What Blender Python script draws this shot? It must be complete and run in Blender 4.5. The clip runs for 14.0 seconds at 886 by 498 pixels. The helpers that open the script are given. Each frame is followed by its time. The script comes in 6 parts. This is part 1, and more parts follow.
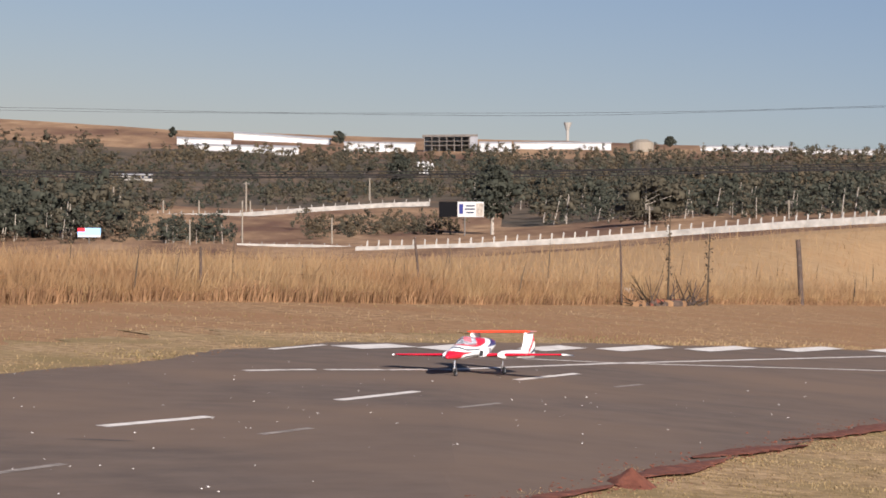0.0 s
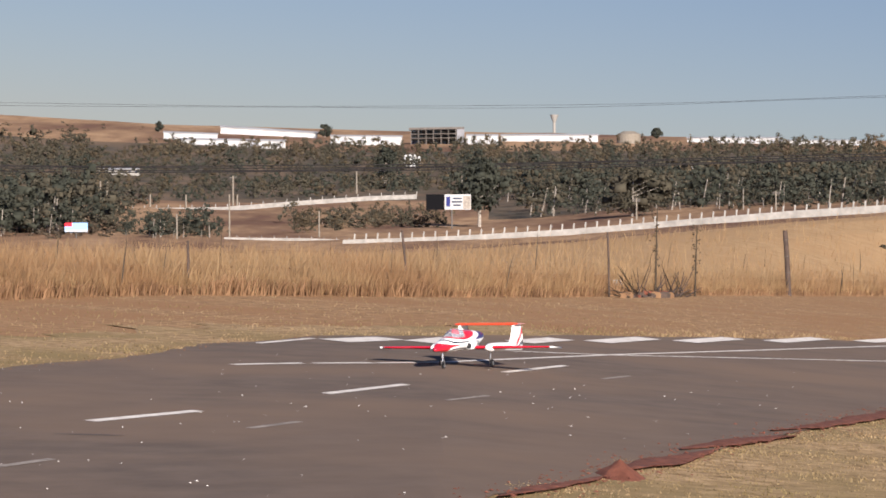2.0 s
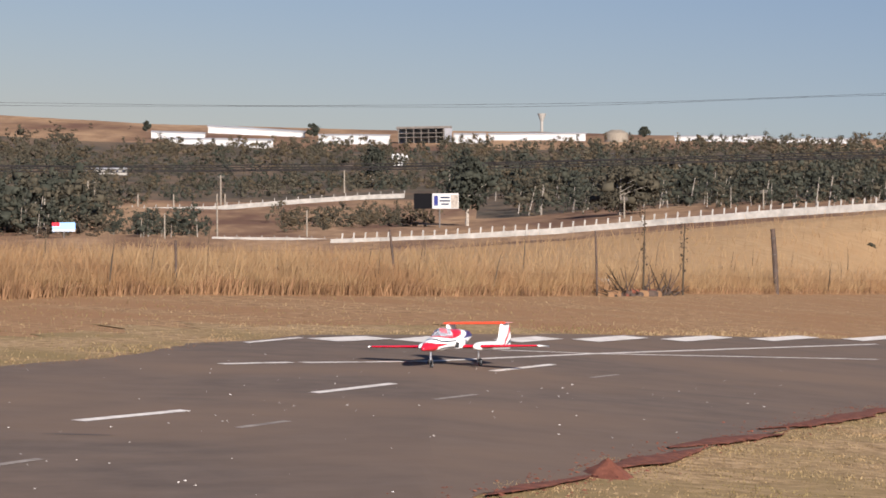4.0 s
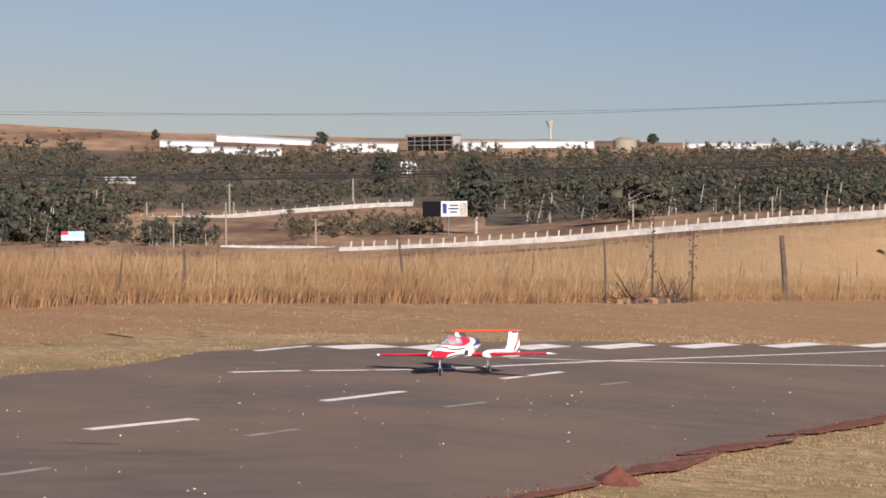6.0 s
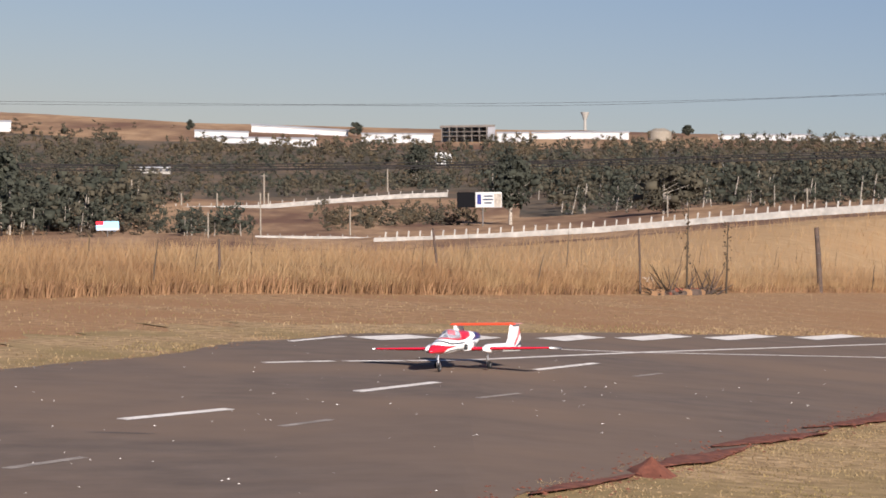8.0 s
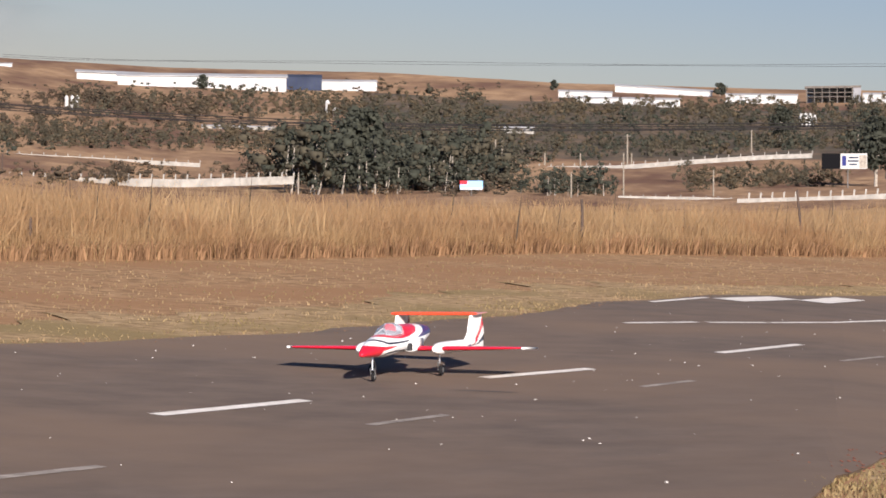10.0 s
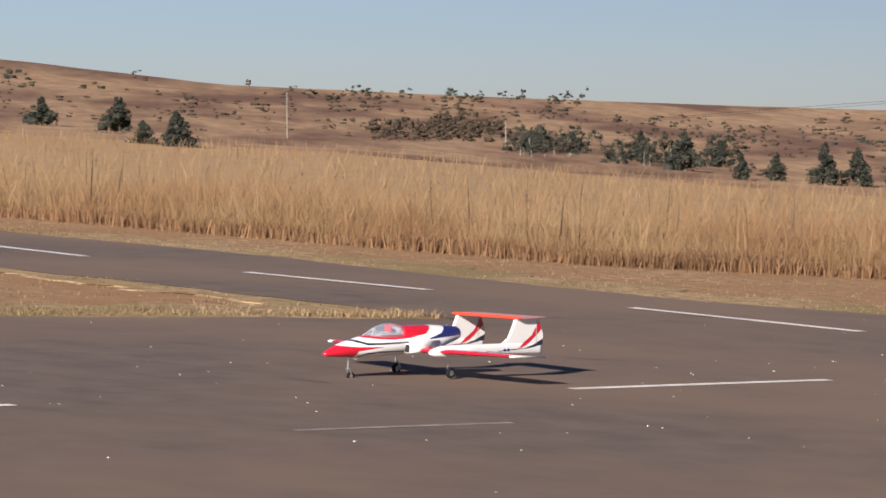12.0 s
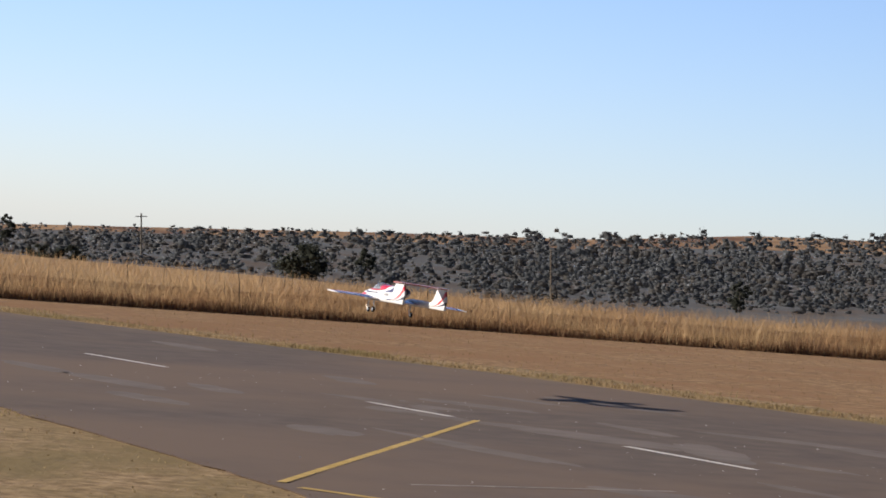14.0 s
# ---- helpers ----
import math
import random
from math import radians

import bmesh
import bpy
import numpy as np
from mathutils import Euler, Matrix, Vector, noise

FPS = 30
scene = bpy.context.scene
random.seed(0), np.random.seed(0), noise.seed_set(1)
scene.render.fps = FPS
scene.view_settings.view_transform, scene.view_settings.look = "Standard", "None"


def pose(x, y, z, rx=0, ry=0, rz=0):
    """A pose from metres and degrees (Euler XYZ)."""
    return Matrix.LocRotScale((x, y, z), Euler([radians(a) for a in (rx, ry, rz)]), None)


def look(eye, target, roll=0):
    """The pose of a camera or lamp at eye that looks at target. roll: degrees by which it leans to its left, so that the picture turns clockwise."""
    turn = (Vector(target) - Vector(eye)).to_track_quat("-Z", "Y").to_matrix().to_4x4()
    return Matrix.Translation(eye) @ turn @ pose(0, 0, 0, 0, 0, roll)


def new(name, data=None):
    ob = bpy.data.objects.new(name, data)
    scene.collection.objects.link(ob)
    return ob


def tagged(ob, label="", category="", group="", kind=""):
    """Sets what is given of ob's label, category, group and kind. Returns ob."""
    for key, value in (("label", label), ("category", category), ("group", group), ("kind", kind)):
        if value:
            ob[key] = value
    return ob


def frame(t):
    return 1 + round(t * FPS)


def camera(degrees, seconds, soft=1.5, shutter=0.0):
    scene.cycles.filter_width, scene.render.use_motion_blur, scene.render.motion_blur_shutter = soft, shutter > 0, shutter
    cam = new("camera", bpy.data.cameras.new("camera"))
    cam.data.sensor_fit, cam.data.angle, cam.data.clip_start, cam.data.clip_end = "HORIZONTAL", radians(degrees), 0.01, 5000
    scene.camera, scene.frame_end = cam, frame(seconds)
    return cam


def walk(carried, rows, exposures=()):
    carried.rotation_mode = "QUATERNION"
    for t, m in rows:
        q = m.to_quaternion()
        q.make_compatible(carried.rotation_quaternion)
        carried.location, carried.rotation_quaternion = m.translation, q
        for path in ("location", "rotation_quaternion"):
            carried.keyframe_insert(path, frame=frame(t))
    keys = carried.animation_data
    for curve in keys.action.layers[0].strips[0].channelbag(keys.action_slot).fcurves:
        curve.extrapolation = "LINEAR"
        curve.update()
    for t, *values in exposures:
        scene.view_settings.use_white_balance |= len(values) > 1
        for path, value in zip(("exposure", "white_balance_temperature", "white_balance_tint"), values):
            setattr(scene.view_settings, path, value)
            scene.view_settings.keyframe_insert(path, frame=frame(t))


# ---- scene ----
cam = camera(15.94, 14.0, soft=1.7, shutter=0.02)


def aim(x, y, yaw, pitch, roll):
    return pose(x, y, 1.7, 0, 0, yaw) @ pose(0, 0, 0, 90 + pitch) @ pose(0, 0, 0, 0, 0, roll)


# seconds, x, y, yaw to the left, pitch up, roll
PATH = [
    (0.0, 0.00, 0.00, 0.01, -0.57, 5.34),
    (0.5, 0.00, 0.00, -0.15, -0.40, 5.33),
    (1.0, 0.00, 0.00, -0.16, -0.43, 5.15),
    (1.5, 0.00, 0.00, -0.26, -0.63, 5.05),
    (2.0, 0.00, 0.00, -0.23, -0.68, 5.02),
    (2.5, 0.00, 0.00, -0.29, -0.66, 5.03),
    (3.0, 0.00, 0.00, -0.44, -0.74, 5.02),
    (4.2, 0.00, 0.00, -0.45, -0.66, 4.90),
    (5.3, 0.00, 0.00, -0.43, -0.60, 4.76),
    (5.5, 0.00, 0.00, -0.32, -0.66, 4.70),
    (6.0, 0.00, 0.00, -0.28, -0.55, 4.75),
    (6.5, 0.00, 0.00, -0.30, -0.35, 4.80),
    (7.0, 0.00, 0.00, -0.21, -0.53, 4.85),
    (7.2, 0.00, 0.00, -0.14, -0.59, 4.84),
    (8.3, 0.00, 0.00, 0.72, -0.82, 4.97),
    (9.3, 0.00, 0.00, 3.37, -1.13, 5.10),
    (9.5, 0.00, 0.00, 4.12, -1.30, 5.02),
    (10.0, 0.00, 0.00, 6.80, -2.06, 5.17),
    (10.2, -0.06, -0.28, 8.38, -2.42, 5.46),
    (10.5, 0.21, -1.78, 12.07, -2.99, 4.77),
    (11.0, 1.84, -7.42, 18.83, -2.56, 3.45),
    (11.2, 2.60, -9.44, 22.15, -2.45, 3.08),
    (11.5, 4.03, -12.08, 27.72, -2.38, 2.81),
    (11.8, 5.68, -14.92, 34.67, -2.19, 2.74),
    (12.0, 6.78, -16.35, 40.98, -2.20, 2.10),
    (12.1, 7.19, -16.83, 43.61, -2.23, 2.50),
    (12.3, 8.07, -17.76, 51.28, -2.35, 3.74),
    (12.4, 8.01, -17.82, 56.78, -2.20, 4.01),
    (12.5, 7.95, -17.83, 61.01, -2.12, 4.18),
    (12.6, 7.84, -17.83, 67.69, -2.18, 4.29),
    (12.7, 7.79, -17.86, 72.84, -2.31, 4.77),
    (12.8, 7.70, -17.90, 80.83, -2.51, 4.77),
    (12.9, 7.61, -17.91, 86.00, -2.33, 5.21),
    (13.0, 7.57, -17.89, 92.79, -1.97, 4.77),
    (13.1, 7.63, -17.91, 96.76, -1.73, 4.54),
    (13.2, 7.55, -17.90, 101.74, -1.33, 4.83),
    (13.3, 7.34, -17.88, 104.44, -1.05, 5.48),
    (13.4, 7.10, -18.06, 107.73, -0.60, 5.16),
    (13.5, 6.79, -18.12, 109.60, -0.42, 5.24),
    (13.6, 6.01, -18.42, 112.13, -0.65, 5.23),
    (13.8, 3.74, -19.44, 115.42, -0.98, 4.52),
    (14.0, 1.39, -20.71, 118.52, -0.14, 4.81),
]
walk(cam, [(r[0], aim(*r[1:])) for r in PATH], exposures=[(0.0, 1.08, 6400, 14), (10.5, 1.14, 6400, 14), (11.5, 1.16, 6400, 14), (12.1, 0.94, 6420, 13), (12.5, 0.64, 6500, 12), (13.0, 0.42, 6500, 12), (13.5, 0.64, 6500, 10), (14.0, 0.5, 6500, 10)])

# ---- light: low winter sun behind the camera, hazy blue sky ----
SUN_EL, SUN_FROM = radians(22), math.atan2(0.31, -0.95)
world = bpy.data.worlds.new("world")
scene.world = world
world.use_nodes = True
wn = world.node_tree
sky = wn.nodes.new("ShaderNodeTexSky")
sky.sky_type = "NISHITA"
sky.sun_disc = False
sky.sun_elevation, sky.sun_rotation = SUN_EL, SUN_FROM
sky.altitude, sky.air_density, sky.dust_density, sky.ozone_density = 1500, 1.0, 0.6, 2.0
bg = wn.nodes["Background"]
bg.inputs["Strength"].default_value = 0.1
# the air is dull with smoke towards the industrial side and clears smoothly round to the open valley
tcw, dotw, rw, mw = (wn.nodes.new(k) for k in ("ShaderNodeTexCoord", "ShaderNodeVectorMath", "ShaderNodeValToRGB", "ShaderNodeMix"))
dotw.operation = "DOT_PRODUCT"
dotw.inputs[1].default_value = (-0.86, -0.5, 0)
wn.links.new(tcw.outputs["Generated"], dotw.inputs[0])
mapw = wn.nodes.new("ShaderNodeMapRange")
mapw.inputs["From Min"].default_value, mapw.inputs["From Max"].default_value = -1, 1
wn.links.new(dotw.outputs["Value"], mapw.inputs["Value"])
wn.links.new(mapw.outputs[0], rw.inputs[0])
for stop in (0.4, 0.6, 0.9):
    rw.color_ramp.elements.new(stop)
for e, (stop, tone) in zip(rw.color_ramp.elements, ((0.19, (0.252, 0.244, 0.284)), (0.45, (0.232, 0.228, 0.276)), (0.75, (0.29, 0.33, 0.45)), (0.93, (0.6, 0.64, 0.83)), (1.0, (0.93, 1.0, 1.36)))):
    e.position, e.color = stop, (*tone, 1)
mw.data_type, mw.blend_type = "RGBA", "MULTIPLY"
mw.inputs[0].default_value = 1.0
wn.links.new(sky.outputs[0], mw.inputs[6])
wn.links.new(rw.outputs[0], mw.inputs[7])
wn.links.new(mw.outputs[2], bg.inputs["Color"])
sun = new("sun", bpy.data.lights.new("sun", "SUN"))
sun.data.energy, sun.data.angle, sun.data.color = 5.0, radians(0.6), (1.0, 0.92, 0.83)
sun.matrix_basis = look((0.31 * 40, -0.95 * 40, 40 * math.tan(SUN_EL)), (0, 0, 0))

# ---- materials ----


def ramp(nt, stops, interp="LINEAR"):
    n = nt.nodes.new("ShaderNodeValToRGB")
    n.color_ramp.interpolation = interp
    el = n.color_ramp.elements
    while len(el) < len(stops):
        el.new(0.5)
    for e, (at, c) in zip(el, stops):
        e.position = at
        e.color = (*c, 1) if len(c) == 3 else c
    return n


def noisy(nt, scale, detail=5, rough=0.6, squash=(1, 1, 1), coord="Object"):
    tc, mp, no = (nt.nodes.new(k) for k in ("ShaderNodeTexCoord", "ShaderNodeMapping", "ShaderNodeTexNoise"))
    mp.inputs["Scale"].default_value = squash
    no.inputs["Scale"].default_value, no.inputs["Detail"].default_value, no.inputs["Roughness"].default_value = scale, detail, rough
    nt.links.new(tc.outputs[coord], mp.inputs[0])
    nt.links.new(mp.outputs[0], no.inputs["Vector"])
    return no


def mixed(nt, fac, a, b, mode="MIX"):
    m = nt.nodes.new("ShaderNodeMix")
    m.data_type, m.blend_type = "RGBA", mode
    for sock, v in ((m.inputs[0], fac), (m.inputs[6], a), (m.inputs[7], b)):
        if hasattr(v, "is_output"):
            nt.links.new(v, sock)
        else:
            sock.default_value = v if isinstance(v, float) else (*v, 1)
    return m.outputs[2]


def material(name, low, high, scale=3.0, rough=0.8, metal=0.0, big=None, island=0.0, bump=0.0, spec=0.3, squash=(1, 1, 1), coord="Object", sheer=0.0):
    """Two tones by a fine noise, a wide noise of stains, and a shift from piece to piece."""
    m = bpy.data.materials.new(name)
    m.use_nodes = True
    nt, b = m.node_tree, m.node_tree.nodes["Principled BSDF"]
    b.inputs["Roughness"].default_value, b.inputs["Metallic"].default_value = rough, metal
    b.inputs["Specular IOR Level"].default_value = spec
    n = noisy(nt, scale, squash=squash, coord=coord)
    r = ramp(nt, [(0.3, low), (0.7, high)])
    nt.links.new(n.outputs["Fac"], r.inputs[0])
    col = r.outputs[0]
    if big:
        n2 = noisy(nt, big[0], 4, 0.6, squash=squash, coord=coord)
        r2 = ramp(nt, [(0.42, (0, 0, 0)), (0.62, (1, 1, 1))])
        nt.links.new(n2.outputs["Fac"], r2.inputs[0])
        col = mixed(nt, r2.outputs[0], col, big[1])
    if island:
        g = nt.nodes.new("ShaderNodeNewGeometry")
        r3 = ramp(nt, [(0.0, (1 - island,) * 3), (1.0, (1 + island,) * 3)])
        nt.links.new(g.outputs["Random Per Island"], r3.inputs[0])
        col = mixed(nt, 1.0, col, r3.outputs[0], "MULTIPLY")
    nt.links.new(col, b.inputs["Base Color"])
    if bump:
        bp = nt.nodes.new("ShaderNodeBump")
        bp.inputs["Strength"].default_value, bp.inputs["Distance"].default_value = bump, 0.02
        nt.links.new(n.outputs["Fac"], bp.inputs["Height"])
        nt.links.new(bp.outputs[0], b.inputs["Normal"])
    if sheer:
        tr, mx = nt.nodes.new("ShaderNodeBsdfTranslucent"), nt.nodes.new("ShaderNodeMixShader")
        mx.inputs[0].default_value = sheer
        nt.links.new(col, tr.inputs["Color"])
        nt.links.new(b.outputs[0], mx.inputs[1])
        nt.links.new(tr.outputs[0], mx.inputs[2])
        nt.links.new(mx.outputs[0], nt.nodes["Material Output"].inputs["Surface"])
    return m


def plain(name, colour, rough=0.5, metal=0.0, spec=0.5):
    d = tuple(c * 0.9 for c in colour)
    return material(name, d, colour, 14.0, rough, metal, spec=spec)


M_MOWN = material("mown dry grass", (0.15, 0.088, 0.048), (0.42, 0.272, 0.15), 5.0, 0.95, big=(0.3, (0.27, 0.155, 0.083)), bump=0.8, spec=0.05)
M_VERGE = material("coarse straw-coloured verge", (0.16, 0.104, 0.055), (0.46, 0.325, 0.185), 6.0, 0.95, big=(0.45, (0.225, 0.165, 0.082)), bump=1.0, spec=0.05)
M_FIELD = material("thatch of tall dry grass", (0.27, 0.175, 0.093), (0.42, 0.288, 0.158), 1.6, 0.95, big=(0.07, (0.35, 0.225, 0.118)), bump=0.5, spec=0.05)
M_BLADE = material("dry grass blades", (0.4, 0.265, 0.138), (0.54, 0.385, 0.215), 0.8, 0.9, island=0.16, spec=0.03, big=(0.28, (0.42, 0.262, 0.138)), sheer=0.62)
M_TUFT = material("short verge grass", (0.26, 0.175, 0.095), (0.5, 0.365, 0.21), 1.2, 0.9, island=0.35, spec=0.03, big=(0.3, (0.26, 0.2, 0.095)), sheer=0.5)
M_HILL = material("dry hillside", (0.24, 0.15, 0.09), (0.4, 0.265, 0.158), 6.0, 0.95, big=(0.9, (0.15, 0.088, 0.062)), spec=0.02, squash=(1, 1.6, 1), coord="UV")
# far slope only: grey haze is mixed into this floor colour
M_WOODLAND_HAZED = material("woods floor with painted haze", (0.105, 0.111, 0.117), (0.145, 0.146, 0.146), 5.0, 0.95, big=(1.3, (0.13, 0.105, 0.088)), spec=0.02, squash=(1, 3.0, 1), coord="UV")
# darker ground band that fills the gaps in the far woods
M_GROVE = material("dark brown ground between far trees", (0.062, 0.056, 0.045), (0.12, 0.1, 0.076), 6.0, 0.95, big=(1.6, (0.16, 0.115, 0.08)), spec=0.02, squash=(1, 2.0, 1), coord="UV")
M_ASPH = material("worn asphalt", (0.1, 0.075, 0.059), (0.146, 0.109, 0.085), 2.2, 0.9, big=(0.16, (0.165, 0.114, 0.08)), bump=0.25, spec=0.2)
M_WHITE = material("worn white road paint", (0.5, 0.45, 0.4), (0.8, 0.76, 0.7), 6.0, 0.75)
M_FADED = material("faded white road paint", (0.15, 0.125, 0.105), (0.36, 0.315, 0.275), 7.0, 0.9)
M_YELLOW = material("worn yellow road paint", (0.42, 0.27, 0.06), (0.62, 0.42, 0.12), 5.0, 0.75)
M_SOIL = material("loose red soil", (0.07, 0.022, 0.013), (0.19, 0.066, 0.04), 9.0, 0.95, bump=0.8)
M_LEAF = material("dark evergreen foliage", (0.045, 0.05, 0.04), (0.088, 0.09, 0.068), 0.35, 0.9, island=0.14, spec=0.03, sheer=0.45)
M_OLIVE = material("dull olive foliage", (0.064, 0.06, 0.045), (0.125, 0.108, 0.076), 0.3, 0.9, island=0.14, spec=0.03, sheer=0.45)
M_SCRUB = material("grey brown scrub", (0.062, 0.05, 0.038), (0.12, 0.092, 0.064), 0.3, 0.9, island=0.16, spec=0.03, sheer=0.4)
M_BARK = material("pale grey bark", (0.16, 0.135, 0.11), (0.36, 0.32, 0.27), 3.0, 0.9)
# base colours lifted towards blue-grey to put distance haze into the foliage
M_GUM_HAZED = material("gum foliage with painted haze", (0.175, 0.187, 0.197), (0.24, 0.247, 0.252), 0.03, 0.9, island=0.06, spec=0.03, sheer=0.75)
M_UNDER = material("brown undergrowth of dead grass", (0.2, 0.118, 0.068), (0.34, 0.205, 0.112), 0.8, 0.95, island=0.2, spec=0.03, sheer=0.4)
# browner variety, lifted towards grey for the same painted haze
M_GUM_BROWN_HAZED = material("brown gum foliage with painted haze", (0.16, 0.155, 0.15), (0.235, 0.222, 0.205), 0.03, 0.9, island=0.06, spec=0.03, sheer=0.75)
M_RUSSET = material("russet and yellowing foliage", (0.085, 0.066, 0.045), (0.15, 0.118, 0.075), 0.2, 0.9, island=0.14, spec=0.03, sheer=0.45)
M_HOUSE = material("dull whitewash", (0.3, 0.285, 0.265), (0.6, 0.58, 0.54), 0.02, 0.8, spec=0.1)
M_WOOD = material("weathered pole timber", (0.1, 0.085, 0.065), (0.28, 0.24, 0.19), 6.0, 0.85)
M_RUST = material("dark creosoted post", (0.035, 0.025, 0.02), (0.09, 0.06, 0.045), 9.0, 0.85)
M_CONC = material("pale concrete", (0.19, 0.178, 0.16), (0.32, 0.3, 0.268), 0.8, 0.9, spec=0.1)
M_SHED = material("white painted sheeting", (0.33, 0.325, 0.31), (0.46, 0.455, 0.44), 0.06, 0.7, spec=0.1)
M_ROOF = material("grey roof sheeting", (0.25, 0.25, 0.26), (0.42, 0.42, 0.43), 0.05, 0.55)
M_DARK = material("dark glass front", (0.02, 0.026, 0.045), (0.045, 0.055, 0.085), 0.05, 0.8, spec=0.08)
M_STEEL = material("weathered lattice steel", (0.075, 0.066, 0.058), (0.14, 0.122, 0.107), 0.5, 0.75, 0.0, spec=0.15)
M_WIRE = plain("dark cable", (0.02, 0.018, 0.018), 0.9, spec=0.03)
M_BLACK = plain("matt black", (0.015, 0.015, 0.017), 0.6)
M_SOOT = plain("dull black sheeting", (0.007, 0.007, 0.008), 0.95, spec=0.03)
M_RED = plain("glossy red film", (0.62, 0.02, 0.035), 0.25)
M_CREAM = plain("glossy white film", (0.84, 0.83, 0.8), 0.28)
M_NAVY = plain("glossy navy film", (0.02, 0.025, 0.13), 0.25)
M_METAL = plain("bright aluminium", (0.62, 0.62, 0.63), 0.3, 0.9)
M_TYRE = plain("black rubber", (0.012, 0.012, 0.013), 0.85, spec=0.15)
M_GREY = plain("grey moulded plastic", (0.4, 0.41, 0.43), 0.45)

# ---- building helpers ----


def mesh_of(name, verts, faces, mats, idx=None, smooth=False):
    me = bpy.data.meshes.new(name)
    me.from_pydata([tuple(v) for v in verts], [], [tuple(f) for f in faces])
    for m in mats if isinstance(mats, (list, tuple)) else [mats]:
        me.materials.append(m)
    if idx is not None:
        me.polygons.foreach_set("material_index", idx)
    if smooth:
        me.polygons.foreach_set("use_smooth", [True] * len(me.polygons))
    me.update()
    return me


def part(name, bm, material, parent, label="", smooth=False):
    """Links a bmesh, or a finished mesh, as one mesh object under a thing or a part."""
    if isinstance(bm, bmesh.types.BMesh):
        bmesh.ops.recalc_face_normals(bm, faces=bm.faces)
        me = bpy.data.meshes.new(name)
        bm.to_mesh(me)
        bm.free()
        me.materials.append(material)
        if smooth:
            me.polygons.foreach_set("use_smooth", [True] * len(me.polygons))
    else:
        me = bm
    ob = new(name, me)
    ob.parent = parent
    return tagged(ob, label)


def box(x0, x1, y0, y1, z0, z1, bevel=0.0, bm=None):
    bm = bm or bmesh.new()
    g = bmesh.ops.create_cube(bm, size=1)["verts"]
    bmesh.ops.transform(bm, verts=g, matrix=Matrix.Translation(((x0 + x1) / 2, (y0 + y1) / 2, (z0 + z1) / 2)) @ Matrix.Diagonal((x1 - x0, y1 - y0, z1 - z0, 1)))
    if bevel:
        bmesh.ops.bevel(bm, geom=list({e for v in g for e in v.link_edges}), offset=bevel, segments=2, affect="EDGES")
    return bm


def rod(a, b, r0, r1=None, n=8, bm=None):
    bm = bm or bmesh.new()
    a, b = Vector(a), Vector(b)
    d = b - a
    g = bmesh.ops.create_cone(bm, cap_ends=True, segments=n, radius1=r0, radius2=r0 if r1 is None else r1, depth=d.length)["verts"]
    bmesh.ops.transform(bm, verts=g, matrix=Matrix.Translation((a + b) / 2) @ d.to_track_quat("Z", "Y").to_matrix().to_4x4())
    return bm


def empty(name, m, label, category, group=""):
    ob = new(name)
    ob.empty_display_size = 0.2
    ob.matrix_basis = m
    return tagged(ob, label, category, group)


# ---- plan ----
# tall-grass edge, from the far end of the runway round to the other end
GRASS_EDGE = [(60, 240), (30, 160), (17, 117), (6.5, 84), (3, 71), (-0.5, 60), (-4, 50), (-6, 40.5), (-8, 32), (-9.7, 26.5), (-11.5, 21.5), (-14.5, 17.5), (-18.5, 15.3),
              (-24, 16), (-31, 17), (-40, 18.3), (-56, 19), (-75, 19.5), (-90, 18), (-95, 10), (-88, 0), (-86, -10), (-82, -20), (-77, -28), (-68, -38),
              (-60.3, -43.7), (-56.7, -46.7), (-53.1, -50), (-49.1, -52.7), (-45.1, -55), (-40, -62), (-36, -90)]
AZ_EYE = [-12, 8.5, 12, 18.8, 27.7, 34.7, 41, 51, 112, 119, 140]
EYE_X = [0, 0, 0.2, 1.8, 4.0, 5.7, 6.8, 8.0, 6.5, 1.4, 1.4]
EYE_Y = [0, -0.2, -1.8, -7.4, -12.1, -14.9, -16.4, -17.8, -18.1, -20.7, -20.7]
CREST = [(-14.00, 1.26), (-9.80, 0.98), (-8.17, 0.74), (-6.49, 0.49), (-4.49, 0.15), (-2.47, -0.20), (-1.46, -0.35), (-0.44, -0.50), (0.57, -0.63), (1.59, -0.75), (5, -1.0), (8, -1.27), (12, -1.5), (18, -1.33), (22, -1.2), (27, -1.05), (32, -0.8), (36, -0.68),
         (43, -0.33), (49, -0.2), (53, -0.18), (59, -0.05), (62, -0.17), (69, -0.16), (74, -0.2), (81, -0.45), (89, -0.5), (94, -0.53), (101, -0.62), (110, -0.76),
         (114.4, -0.89), (118.5, -0.82), (121.0, -0.75), (123.9, -0.74), (126.5, -0.72), (135, -0.5)]
RIDGE = [(-14, 2.1), (-8, 1.95), (-5, 1.75), (-2, 1.58), (1, 1.36), (5, 1.12), (8, 1.03), (12, 0.76), (16, 0.62), (20, 0.42), (23, 0.45), (27, 0.42), (32, 0.6), (36, 0.58),
         (40, 0.58), (45, 0.62), (49, 0.93), (52, 1.02), (55.5, 1.16), (59.5, 1.4), (62, 1.46), (66, 1.42), (69, 1.5), (75, 1.44), (80, 1.42), (85, 1.34), (89, 1.27),
         (92.9, 1.3), (96, 0.98), (100.7, 1.02), (104.8, 1.16), (108.5, 0.8), (110.6, 0.66), (113, 0.56), (116, 0.24), (119.4, 0.08), (122.5, -0.11), (126.5, -0.35), (135, -0.4)]
